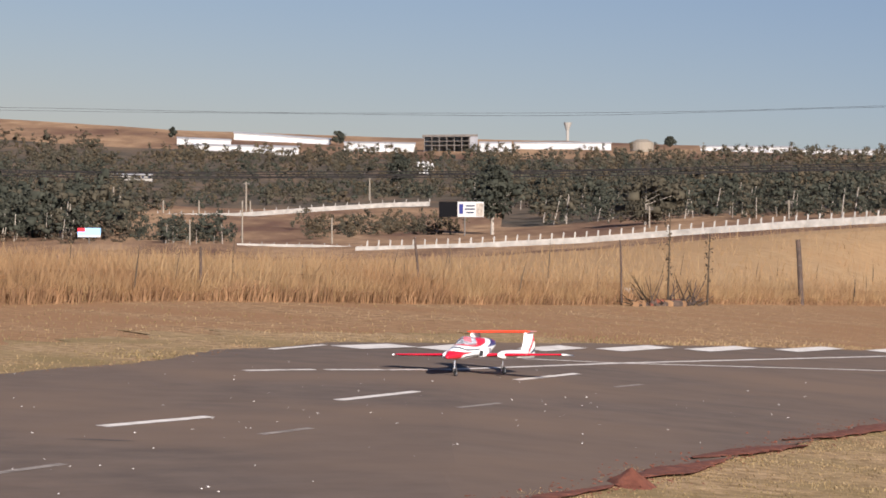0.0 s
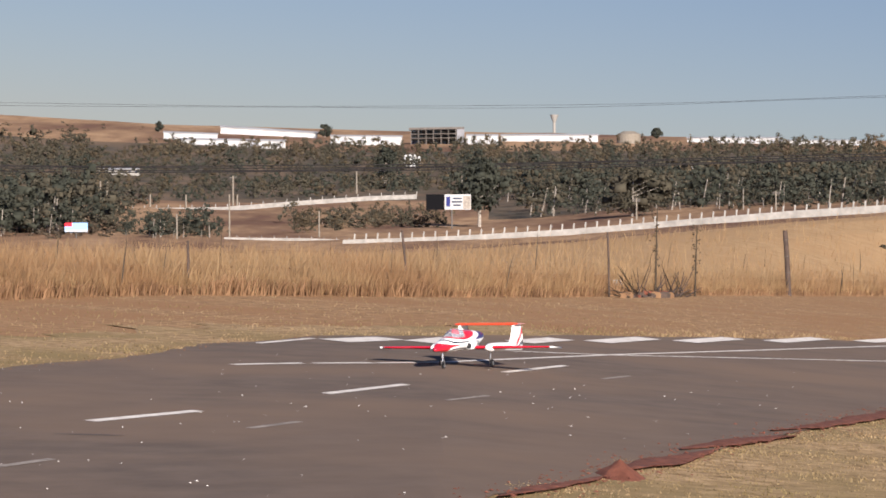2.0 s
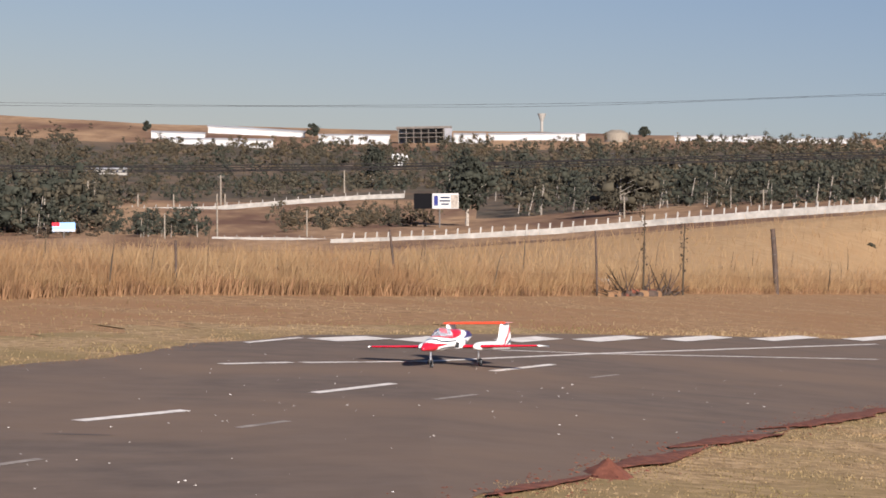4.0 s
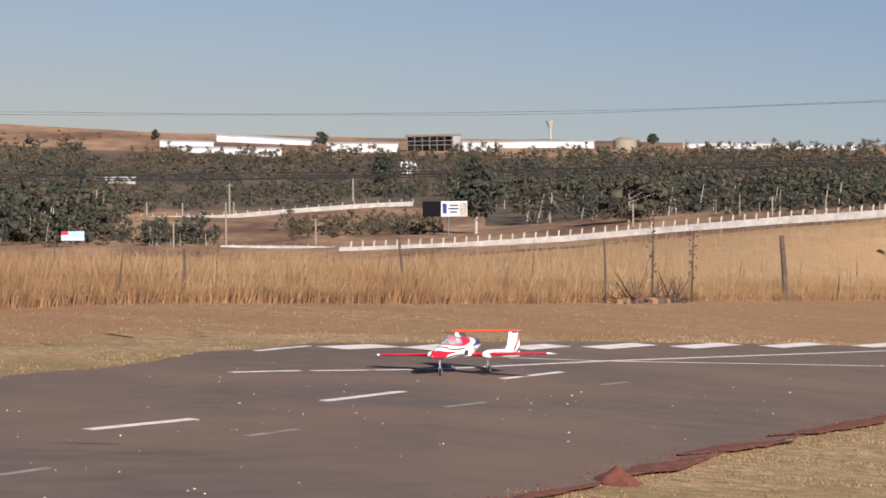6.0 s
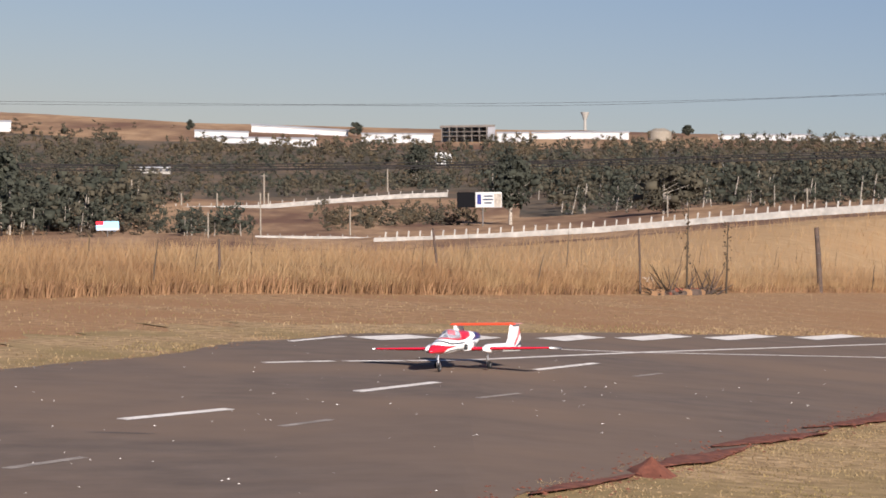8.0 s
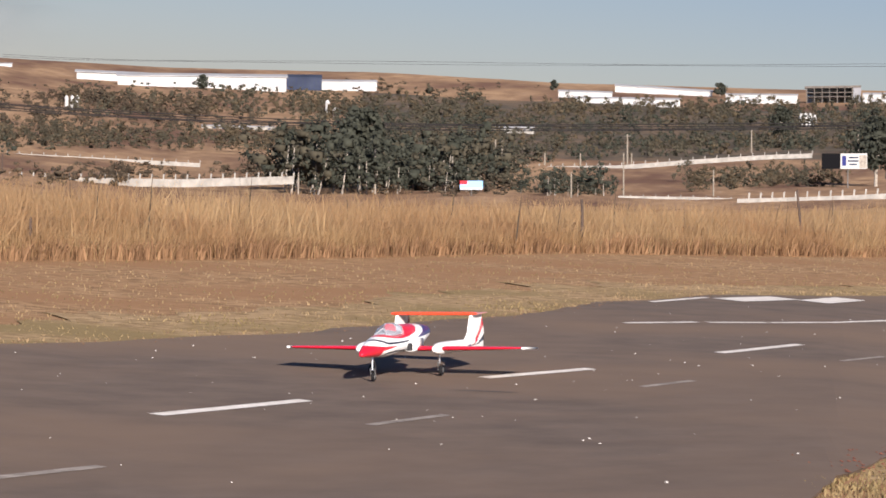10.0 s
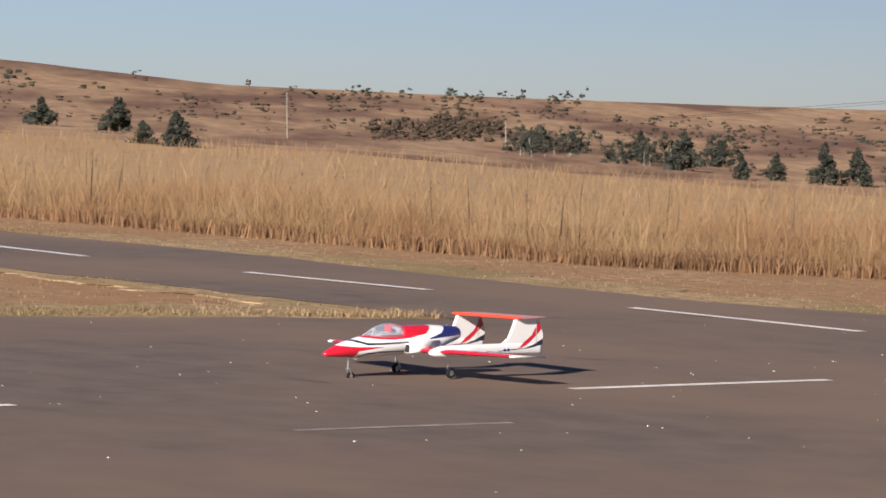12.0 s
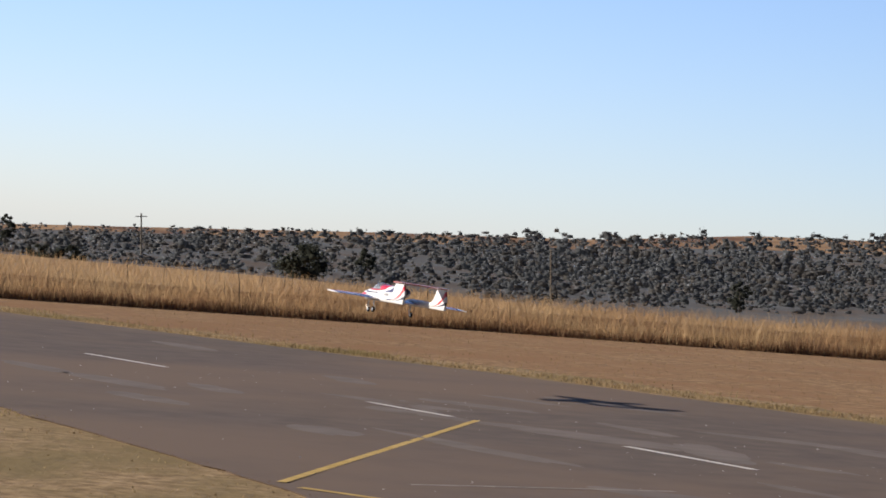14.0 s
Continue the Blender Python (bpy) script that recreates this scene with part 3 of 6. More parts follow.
def model_jet():
    jet = empty("model_jet", Matrix.Identity(4), "white, red and navy radio-controlled twin-boom jet on tricycle gear", "model aircraft")
    paint = livery("fuselage film", [
        (INK, 0.27, 0.80, [(0.27, 0.272), (0.5, 0.268), (0.66, 0.268), (0.74, 0.29), (0.8, 0.31)], [(0.27, 0.284), (0.5, 0.282), (0.66, 0.286), (0.74, 0.312), (0.8, 0.33)]),
        (RED, -0.03, 0.66, [(-0.03, 0.41), (0.0, 0.385), (0.08, 0.332), (0.25, 0.308), (0.4, 0.302), (0.55, 0.31), (0.66, 0.325)], [(-0.03, 0.6), (0.66, 0.6)]),
        (NAVY, -0.34, 0.06, [(-0.34, 0.312), (0.06, 0.291)], [(-0.34, 0.5), (-0.17, 0.392), (-0.08, 0.335), (0.06, 0.295)]),
        (INK, 0.2, 0.72, [(0.2, 0.204), (0.55, 0.208), (0.66, 0.196), (0.72, 0.178)], [(0.2, 0.213), (0.55, 0.219), (0.66, 0.212), (0.72, 0.192)]),
        (RED, 0.52, 1.1, [(0.52, 0.249), (0.74, 0.225), (0.8, 0.1), (1.1, 0.1)], [(0.52, 0.252), (0.74, 0.258), (0.84, 0.268), (0.9, 0.275), (0.93, 0.4), (1.1, 0.4)])], WHITE)
    secs = [(1.014, 0, 0.212, 0.006, 0.006), (1.0, 0, 0.214, 0.02, 0.019), (0.95, 0, 0.222, 0.035, 0.032), (0.85, 0, 0.235, 0.058, 0.052), (0.72, 0, 0.246, 0.078, 0.07), (0.58, 0, 0.255, 0.1, 0.084),
            (0.42, 0, 0.258, 0.108, 0.08), (0.28, 0, 0.262, 0.11, 0.082), (0.1, 0, 0.27, 0.11, 0.09), (-0.06, 0, 0.285, 0.108, 0.095), (-0.18, 0, 0.305, 0.1, 0.078), (-0.3, 0, 0.318, 0.085, 0.056)]
    body = part("fuselage", loft(smooth_sections(secs), 36), paint, jet, "white fuselage with red nose and navy tail", True)
    spine = [(0.30, 0, 0.33, 0.06, 0.005), (0.285, 0, 0.335, 0.075, 0.058), (0.2, 0, 0.33, 0.088, 0.066), (0.05, 0, 0.325, 0.09, 0.07), (-0.1, 0, 0.325, 0.088, 0.064), (-0.22, 0, 0.325, 0.08, 0.052), (-0.29, 0, 0.322, 0.074, 0.046)]
    part("engine_cowl", loft(smooth_sections(spine), 28), paint, jet, "red and navy engine cowl", True)
    part("exhaust", rod((-0.27, 0, 0.32), (-0.315, 0, 0.32), 0.046, 0.05, 20), M_BLACK, jet, "black exhaust opening")
    # clear canopy over the cockpit tub
    glass = bpy.data.materials.new("clear canopy")
    glass.use_nodes = True
    g = glass.node_tree.nodes["Principled BSDF"]
    g.inputs["Roughness"].default_value, g.inputs["Transmission Weight"].default_value, g.inputs["IOR"].default_value = 0.05, 0.72, 1.06
    g.inputs["Base Color"].default_value = (0.42, 0.46, 0.52, 1)
    g.inputs["Coat Weight"].default_value = 0.25
    g.inputs["Coat Roughness"].default_value = 0.03
    dome = [(0.62, 0, 0.315, 0.01, 0.004), (0.58, 0, 0.318, 0.05, 0.028), (0.5, 0, 0.322, 0.074, 0.068), (0.42, 0, 0.325, 0.082, 0.09), (0.34, 0, 0.325, 0.082, 0.092), (0.27, 0, 0.325, 0.076, 0.078)]
    can = part("canopy", loft(smooth_sections(dome), 24), glass, jet, "clear bubble canopy", True)
    can.visible_shadow = False
    part("cockpit_tub", loft([(0.6, 0, 0.32, 0.03, 0.014), (0.52, 0, 0.334, 0.062, 0.014), (0.45, 0, 0.338, 0.07, 0.014), (0.3, 0, 0.338, 0.07, 0.014)], 16), M_GREY, jet, "grey cockpit tub")
    part("windshield", wing_mesh([(-0.045, 0.335, 0.585, 0.06, 0.012), (0.0, 0.385, 0.53, 0.03, 0.008), (0.045, 0.335, 0.585, 0.06, 0.012)]), M_GREY, jet, "grey windshield frame")
    part("seat", box(0.36, 0.385, -0.035, 0.035, 0.32, 0.4, 0.01), M_RED, jet, "red ejection seat")
    part("instrument_panel", box(0.292, 0.312, -0.066, 0.066, 0.32, 0.392, 0.01), M_GREY, jet, "grey cockpit bulkhead")
    booms = livery("boom film", [
        (RED, -1.1, -0.6, [(-1.1, 0.43), (-0.97, 0.36), (-0.9, 0.3), (-0.8, 0.23), (-0.68, 0.195)], [(-1.1, 0.56), (-0.97, 0.485), (-0.93, 0.43), (-0.84, 0.3), (-0.68, 0.2)]),
        (INK, -1.1, -0.45, [(-1.1, 0.225), (-0.93, 0.215), (-0.8, 0.196), (-0.45, 0.186)], [(-1.1, 0.29), (-0.97, 0.268), (-0.86, 0.225), (-0.75, 0.2), (-0.45, 0.192)])], WHITE)
    wing_film = bpy.data.materials.new("wing film")
    wing_film.use_nodes = True
    nt, b = wing_film.node_tree, wing_film.node_tree.nodes["Principled BSDF"]
    b.inputs["Roughness"].default_value = 0.22
    tc, sp = nt.nodes.new("ShaderNodeTexCoord"), nt.nodes.new("ShaderNodeSeparateXYZ")
    nt.links.new(tc.outputs["Object"], sp.inputs[0])
    ay = math_node(nt, "ABSOLUTE", sp.outputs[1])
    w = math_node(nt, "MULTIPLY_ADD", ay, 0.22)
    nt.links.new(sp.outputs[0], w.node.inputs[2])
    u = math_node(nt, "MULTIPLY_ADD", w, 1.0)
    u.node.inputs[2].default_value = 0.5
    rr = ramp(nt, [(0.0, (0.05, 0.03, 0.12)), (0.44, (0.85, 0.84, 0.82)), (0.47, (0.03, 0.03, 0.13)), (0.54, (0.85, 0.84, 0.82)), (0.57, RED)], "CONSTANT")
    nt.links.new(u, rr.inputs[0])
    nt.links.new(rr.outputs[0], b.inputs["Base Color"])
    for s, side in ((1, "left"), (-1, "right")):
        part("wing", wing_mesh([(0.06, 0.212, 0.2, 0.45, 0.05), (0.26, 0.212, 0.185, 0.44, 0.045), (0.58, 0.212, 0.12, 0.41, 0.036), (0.83, 0.212, 0.075, 0.37, 0.027), (0.865, 0.212, 0.03, 0.3, 0.012)], s, 0.06), wing_film, jet,
             "red wing with white and navy bands")
        part("wing_tip", loft([(0.07, s * 0.87, 0.212, 0.006, 0.008), (0.0, s * 0.876, 0.208, 0.01, 0.01), (-0.3, s * 0.876, 0.19, 0.008, 0.008)], 10), M_CREAM, jet, "white wing tip", True)
        part("aileron_gap", box(-0.205, -0.2, min(s * 0.42, s * 0.8), max(s * 0.42, s * 0.8), 0.205, 0.209), M_BLACK, jet, "dark aileron hinge line")
        bsec = [(0.24, s * 0.28, 0.205, 0.012, 0.012), (0.2, s * 0.28, 0.205, 0.03, 0.03), (0.1, s * 0.28, 0.208, 0.042, 0.046), (-0.1, s * 0.28, 0.207, 0.04, 0.048), (-0.35, s * 0.28, 0.203, 0.03, 0.046),
                (-0.7, s * 0.28, 0.197, 0.022, 0.045), (-0.955, s * 0.28, 0.19, 0.014, 0.042)]
        part("boom", loft(smooth_sections(bsec), 20, power=2.6), booms, jet, "white tail boom with navy line", True)
        fin = bmesh.new()
        pts = [(-0.45, 0.23), (-0.54, 0.25), (-0.6, 0.29), (-0.67, 0.43), (-0.905, 0.43), (-0.965, 0.3), (-0.955, 0.16), (-0.6, 0.17)]
        for y in (s * 0.28 - 0.011, s * 0.28 + 0.011):
            fin.faces.new([fin.verts.new((x, y, z)) for x, z in pts])
        fin.verts.ensure_lookup_table()
        m = len(pts)
        for i in range(m):
            fin.faces.new((fin.verts[i], fin.verts[(i + 1) % m], fin.verts[m + (i + 1) % m], fin.verts[m + i]))
        part("fin", fin, booms, jet, "white fin with red and navy sweeps")
        part("rudder_gap", box(-0.89, -0.886, s * 0.28 - 0.0125, s * 0.28 + 0.0125, 0.17, 0.42), M_GREY, jet, "grey rudder hinge line")
        for i, (a, c) in enumerate(((-0.40, 0.05), (-0.465, 0.03), (-0.51, 0.03), (-0.555, 0.025))):
            part("lettering_bar", box(a - c, a, s * 0.3 + s * 0.004 - 0.002, s * 0.3 + s * 0.004 + 0.002, 0.185, 0.205), M_NAVY, jet, "dark lettering bar")
        # side intake and main gear
        intake = part("intake", loft([(0.3, s * 0.116, 0.232, 0.03, 0.038), (0.15, s * 0.112, 0.235, 0.034, 0.042), (-0.05, s * 0.09, 0.25, 0.024, 0.036)], 16, power=3.2), M_CREAM, jet, "white side intake", True)
        part("intake_mouth", box(0.296, 0.305, s * 0.12 - 0.023, s * 0.12 + 0.023, 0.203, 0.262, 0.006), M_BLACK, intake, "black intake mouth")
        strut = part("main_leg", rod((0.02, s * 0.25, 0.2), (0.015, s * 0.25, 0.09), 0.009, 0.008, 10), M_METAL, jet, "bright aluminium leg")
        rod_b = rod((0.015, s * 0.25 - s * 0.015, 0.1), (-0.015, s * 0.25 - s * 0.015, 0.04), 0.007, 0.006, 8)
        rod((0.0, s * 0.25 - s * 0.02, 0.04), (0.0, s * 0.25 + s * 0.012, 0.04), 0.006, bm=rod_b)
        part("trailing_link", rod_b, M_METAL, strut, "aluminium trailing link")
        wheel("main_wheel", (0.0, s * 0.25 + s * 0.01, 0.04), 0.04, 0.026, jet)
    # red film whose pale sheen is mixed into its base colour
    stab_film = plain("tailplane film", (0.56, 0.25, 0.24), 0.4)
    part("tailplane", wing_mesh([(-0.33, 0.438, -0.665, 0.29, 0.012), (-0.28, 0.438, -0.66, 0.3, 0.024), (0.28, 0.438, -0.66, 0.3, 0.024), (0.33, 0.438, -0.665, 0.29, 0.012)]), stab_film, jet, "red tailplane paled by painted sheen, with a brighter leading edge")
    part("leading_edge", wing_mesh([(-0.325, 0.438, -0.659, 0.055, 0.018), (-0.28, 0.438, -0.653, 0.06, 0.03), (0.28, 0.438, -0.653, 0.06, 0.03), (0.325, 0.438, -0.659, 0.055, 0.018)]), plain("orange red film", (0.75, 0.06, 0.02), 0.3), jet, "orange-red leading edge")
    leg = part("nose_leg", rod((0.765, 0, 0.2), (0.77, 0, 0.085), 0.008, 0.007, 10), M_METAL, jet, "bright aluminium nose leg")
    fork = rod((0.77, 0.016, 0.095), (0.745, 0.016, 0.034), 0.005, n=8)
    rod((0.77, -0.016, 0.095), (0.745, -0.016, 0.034), 0.005, n=8, bm=fork)
    rod((0.745, -0.018, 0.034), (0.745, 0.018, 0.034), 0.005, n=8, bm=fork)
    part("fork", fork, M_METAL, leg, "aluminium fork")
    wheel("nose_wheel", (0.745, 0, 0.034), 0.034, 0.02, jet)
    return jet


def wheel(name, at_, r, w, parent):
    x, y, z = at_
    prof = [(0.55, 0.5), (0.8, 0.5), (0.95, 0.36), (1.0, 0.12), (1.0, -0.12), (0.95, -0.36), (0.8, -0.5), (0.55, -0.5)]
    bm, n, rings = bmesh.new(), 24, []
    for i in range(n):
        a = 2 * math.pi * i / n
        rings.append([bm.verts.new((x + r * k * math.cos(a), y + w * s, z + r * k * math.sin(a))) for k, s in prof])
    for i in range(n):
        p, q = rings[i], rings[(i + 1) % n]
        for j in range(len(prof)):
            bm.faces.new((p[j], p[(j + 1) % len(prof)], q[(j + 1) % len(prof)], q[j]))
    tyre = part(name, bm, M_TYRE, parent, "black rubber wheel", True)
    part("rim", rod((x, y - w * 0.42, z), (x, y + w * 0.42, z), r * 0.56, n=20), M_METAL, tyre, "bright alloy rim")


jet = model_jet()
jet.scale = (1.0, 1.0, 0.92)


def stand(x, y, z, heading, pitch=0.0, bank=0.0, lean=0.0):
    """The jet's pose: its spot on the plan, height over the ground, heading, nose up, bank, and the cross slope it stands on."""
    p = lay(x, y, z)
    return Matrix.Translation(p) @ Matrix.Rotation(radians(lean), 4, way(math.degrees(math.atan2(-(x - 4), y + 9)))) @ pose(0, 0, 0, 0, 0, heading + 90) @ pose(0, 0, 0, bank, -pitch, 0)


JET = [(0.0, 0.52, 35.2, 0.03, 162, 1.5), (7.0, 0.52, 35.2, 0.03, 162, 1.5), (7.4, 0.46, 34.95, 0.03, 162, 1.5), (8.0, 0.13, 33.6, 0.03, 163, 1.5), (8.6, -0.45, 31.1, 0.03, 165, 1.5), (9.0, -0.95, 28.95, 0.03, 166.5, 1.5),
       (9.3, -1.4, 27.15, 0.03, 167.5, 1.5), (9.5, -1.75, 26.0, 0.03, 168, 1.5), (10.0, -2.8, 22.0, 0.03, 170, 1.5), (10.2, -3.27, 20.4, 0.03, 170.5, 1.5), (10.5, -3.95, 18.03, 0.03, 173.5, 1.5), (11.0, -5.24, 13.3, 0.03, 176, 1.0),
       (11.2, -5.79, 11.36, 0.03, 178, 1.0), (11.5, -6.7, 8.37, 0.03, 179, 0.5), (11.8, -7.16, 3.3, 0.03, 179, 0), (12.0, -7.45, -0.13, 0.03, 179, 0), (12.1, -7.72, -1.43, 0.03, 177, 0), (12.3, -8.32, -5.14, 0.03, 171, 0),
       (12.4, -8.86, -7.52, 0.03, 163, 0), (12.5, -9.42, -9.09, 0.03, 157, 0), (12.6, -10.65, -11.42, 0.03, 153.5, 0), (12.7, -11.65, -13.05, 0.03, 152.5, 0), (12.8, -13.1, -15.58, 0.03, 152.5, 1.5), (12.9, -14.13, -17.27, 0.03, 152.5, 3),
       (13.0, -15.88, -19.8, 0.03, 153, 4), (13.1, -17.09, -21.48, 0.03, 151, 4), (13.2, -18.9, -23.95, 0.03, 149, 4), (13.3, -19.87, -25.43, 0.07, 146.5, 3.2, -1), (13.4, -20.95, -27.5, 0.14, 146, 2.5, 0), (13.5, -22.3, -29.2, 0.17, 146, 1.8, 2),
       (13.6, -23.35, -31.15, 0.32, 145, 1.0, 3), (13.8, -27.9, -35.3, 0.65, 144, 0.3, 4), (14.0, -30.6, -38.7, 0.9, 143, 0.0, 4)]


SLOPE = [(0, -6.2), (10.2, -6.2), (10.5, -5.2), (11, -3.8), (11.5, -2.4), (12, -1), (13, 0)]


def motions():
    walk(jet, [(r[0], stand(*r[1:4], r[4], *(list(r[5:]) + [0, 0])[:2], at(SLOPE, r[0]))) for r in JET])


# ---- tall dry grass ----


def blades(spots, name, label, mat, height, width, lean, seed):
    """Single grass blades as slim upright triangles with a bent tip."""
    rng = np.random.default_rng(seed)
    n = len(spots)
    p = np.array(spots)
    h = p[:, 3] * rng.uniform(0.5, 1.1, n) * height
    a, b = rng.uniform(0, 2 * np.pi, n), rng.uniform(0, 2 * np.pi, n)
    w = width * rng.uniform(0.6, 1.4, n)
    dx, dy = np.cos(a) * w / 2, np.sin(a) * w / 2
    lx, ly = np.cos(b) * lean * h * rng.uniform(0.1, 1, n), np.sin(b) * lean * h * rng.uniform(0.1, 1, n)
    v = np.zeros((n, 5, 3))
    v[:, 0] = np.c_[p[:, 0] - dx, p[:, 1] - dy, p[:, 2] - 0.03]
    v[:, 1] = np.c_[p[:, 0] + dx, p[:, 1] + dy, p[:, 2] - 0.03]
    v[:, 2] = np.c_[p[:, 0] + dx * 0.7 + lx * 0.4, p[:, 1] + dy * 0.7 + ly * 0.4, p[:, 2] + h * 0.6]
    v[:, 3] = np.c_[p[:, 0] - dx * 0.7 + lx * 0.4, p[:, 1] - dy * 0.7 + ly * 0.4, p[:, 2] + h * 0.6]
    v[:, 4] = np.c_[p[:, 0] + lx, p[:, 1] + ly, p[:, 2] + h]
    k = np.arange(n) * 5
    me = bpy.data.meshes.new(name)
    me.vertices.add(n * 5)
    me.vertices.foreach_set("co", v.ravel())
    quads, tris = np.c_[k, k + 1, k + 2, k + 3], np.c_[k + 3, k + 2, k + 4]
    me.loops.add(n * 7)
    me.loops.foreach_set("vertex_index", np.r_[quads.ravel(), tris.ravel()].astype(np.int32))
    me.polygons.add(n * 2)
    me.polygons.foreach_set("loop_start", np.r_[np.arange(n) * 4, n * 4 + np.arange(n) * 3].astype(np.int32))
    me.materials.append(mat)
    me.update(calc_edges=True)
    return tagged(new(name, me), label, "grass", kind="stuff")


def field_height(az, u):
    """Ground height of the field at a share u of the way from its edge to its crest, and the range there."""
    e, c, k = edge_range(az), crest_range(az), at(ROLLING, az)
    w = u * u * (3 - 2 * u)
    return 1.7 * (1 - k) * (1 - w) + crest_z(az) * w, (e + (c - e) * u) * k


def tall_grass():
    rng = np.random.default_rng(4)
    tab = [(az, *[f for u in (0, 0.06, 0.2, 0.4, 0.6, 0.8, 1.0) for f in field_height(az, u)], edge_range(az)) for az in np.arange(-12.5, 133, 0.5)]
    tab = np.array(tab)
    azs = tab[:, 0]
    us = [0, 0.06, 0.2, 0.4, 0.6, 0.8, 1.0]
    front, rest, stalks = [], [], []
    length = np.clip(tab[:, 15], 20, 130) * radians(0.5)
    weight = length * np.clip(45 / tab[:, 15], 0.35, 1.6)
    weight /= weight.sum()

    def spot(az, u, extra):
        i = min(max(int((az + 12.5) / 0.5), 0), len(tab) - 2)
        f = (az - azs[i]) / 0.5
        row = tab[i] * (1 - f) + tab[i + 1] * f
        z, r = np.interp(u, us, row[1:15:2]), np.interp(u, us, row[2:15:2])
        o, d = hub(az), way(az)
        wave = 1 + 0.2 * noise.noise((o.x + d.x * r, (o.y + d.y * r) * 0.8, 0.0)) + 0.14 * noise.noise(((o.x + d.x * r) * 0.23, (o.y + d.y * r) * 0.23, 7.0))
        return (o.x + d.x * r, o.y + d.y * r, z, wave * extra * float(np.interp(az, [-8, 3, 10, 22, 35, 45, 60, 90, 125], [0.8, 0.75, 0.8, 0.85, 0.83, 0.78, 0.75, 0.75, 0.74])))

    pick = rng.choice(len(azs), 230000, p=weight)
    for i in pick:
        az = azs[i] + rng.uniform(0, 0.5)
        depth = abs(rng.normal(0, 1)) ** 1.3
        u = min(1.0, depth * 2.2 / max(tab[i, 15] * 0.25 + 35, 1) + rng.uniform(0, 0.012))
        front.append(spot(az, u, 0.45 + 0.55 * min(1.0, depth * 0.8)))
    pick = rng.choice(len(azs), 80000, p=weight)
    for i in pick:
        az = azs[i] + rng.uniform(0, 0.5)
        rest.append(spot(az, rng.uniform(0.02, 1.0) ** 1.2, 0.95))
    for i in rng.choice(len(azs), 420, p=weight):
        stalks.append(spot(azs[i] + rng.uniform(0, 0.5), rng.uniform(0, 0.25), 1.25))
    blades(front, "tall_grass", "dense waist-high straw-coloured dry grass", M_BLADE, 1.1, 0.0105, 0.75, 1)
    blades(rest, "field_grass", "straw-coloured dry grass across the field", M_BLADE, 1.05, 0.024, 0.55, 2)
    under = []
    for i in rng.choice(len(azs), 50000, p=weight):
        q = spot(azs[i] + rng.uniform(0, 0.5), rng.uniform(0, 0.012), 1.0)
        under.append((*q[:3], 0.27 + 0.2 * noise.noise((q[0] * 0.6, q[1] * 0.6, 3.0))))
    blades(under, "undergrowth", "brown undergrowth at the foot of tall dry grass", M_UNDER, 1.0, 0.022, 0.6, 9)
    blades(stalks, "seed_stalk", "dark seed stalks standing over dry grass", M_SCRUB, 1.15, 0.03, 0.15, 3)


tall_grass()


def verge_grass():
    """Short coarse grass along the broken edges of the paving, and sparse over the mown ground."""
    rng = np.random.default_rng(8)
    out = []

    def band(line, side, n, reach, tall):
        pts = along([Vector((*p, 0)) for p in line], 400)
        for _ in range(n):
            k = rng.integers(0, 399)
            p = pts[k].lerp(pts[k + 1], rng.uniform(0, 1))
            d = (pts[k + 1] - pts[k]).normalized()
            off = abs(rng.normal(0, 1)) * reach
            q = p + Vector((-d.y, d.x, 0)) * side * (off - 0.12)
            c = noise.noise((q.x * 0.9, q.y * 0.9, 2.0))
            if rng.uniform(-0.7, 0.7) < c + 0.25:
                out.append((*lay(q.x, q.y), tall * (0.7 + 0.9 * max(0, c))))

    band(FAR_EDGE[1:] + [(-10.5, 10.4)] + TAXI_FAR[1:6], -1, 14000, 0.7, 0.06)
    band(FAR_EDGE2, -1, 40000, 0.6, 0.1)
    band(TAXI_NEAR, 1, 7000, 0.5, 0.05)
    band(NEAR_EDGE[1:10], 1, 42000, 1.3, 0.045)
    band(NEAR_EDGE[14:], 1, 9000, 1.3, 0.045)
    for _ in range(80000):
        az = rng.uniform(-9, 124)
        e = edge_range(az)
        r = e * rng.uniform(0.35, 1.0)
        o, d = hub(az), way(az)
        x, y = o.x + d.x * r, o.y + d.y * r
        if not paved(x, y):
            out.append((*lay(x, y), rng.uniform(0.015, 0.045)))
    blades(out, "verge_grass", "short yellow-brown grass along the paving", M_TUFT, 0.8, 0.014, 1.1, 5)


def inside(poly, x, y):
    c = False
    for (ax, ay), (bx, by) in zip(poly, poly[1:] + poly[:1]):
        if (ay > y) != (by > y) and x < (bx - ax) * (y - ay) / (by - ay) + ax:
            c = not c
    return c


PAVED = [FAR_EDGE + FAR_EDGE2 + NEAR_EDGE[::-1], TAXI_FAR + TAXI_NEAR[::-1]]


def paved(x, y):
    return any(inside(p, x, y) for p in PAVED)


verge_grass()


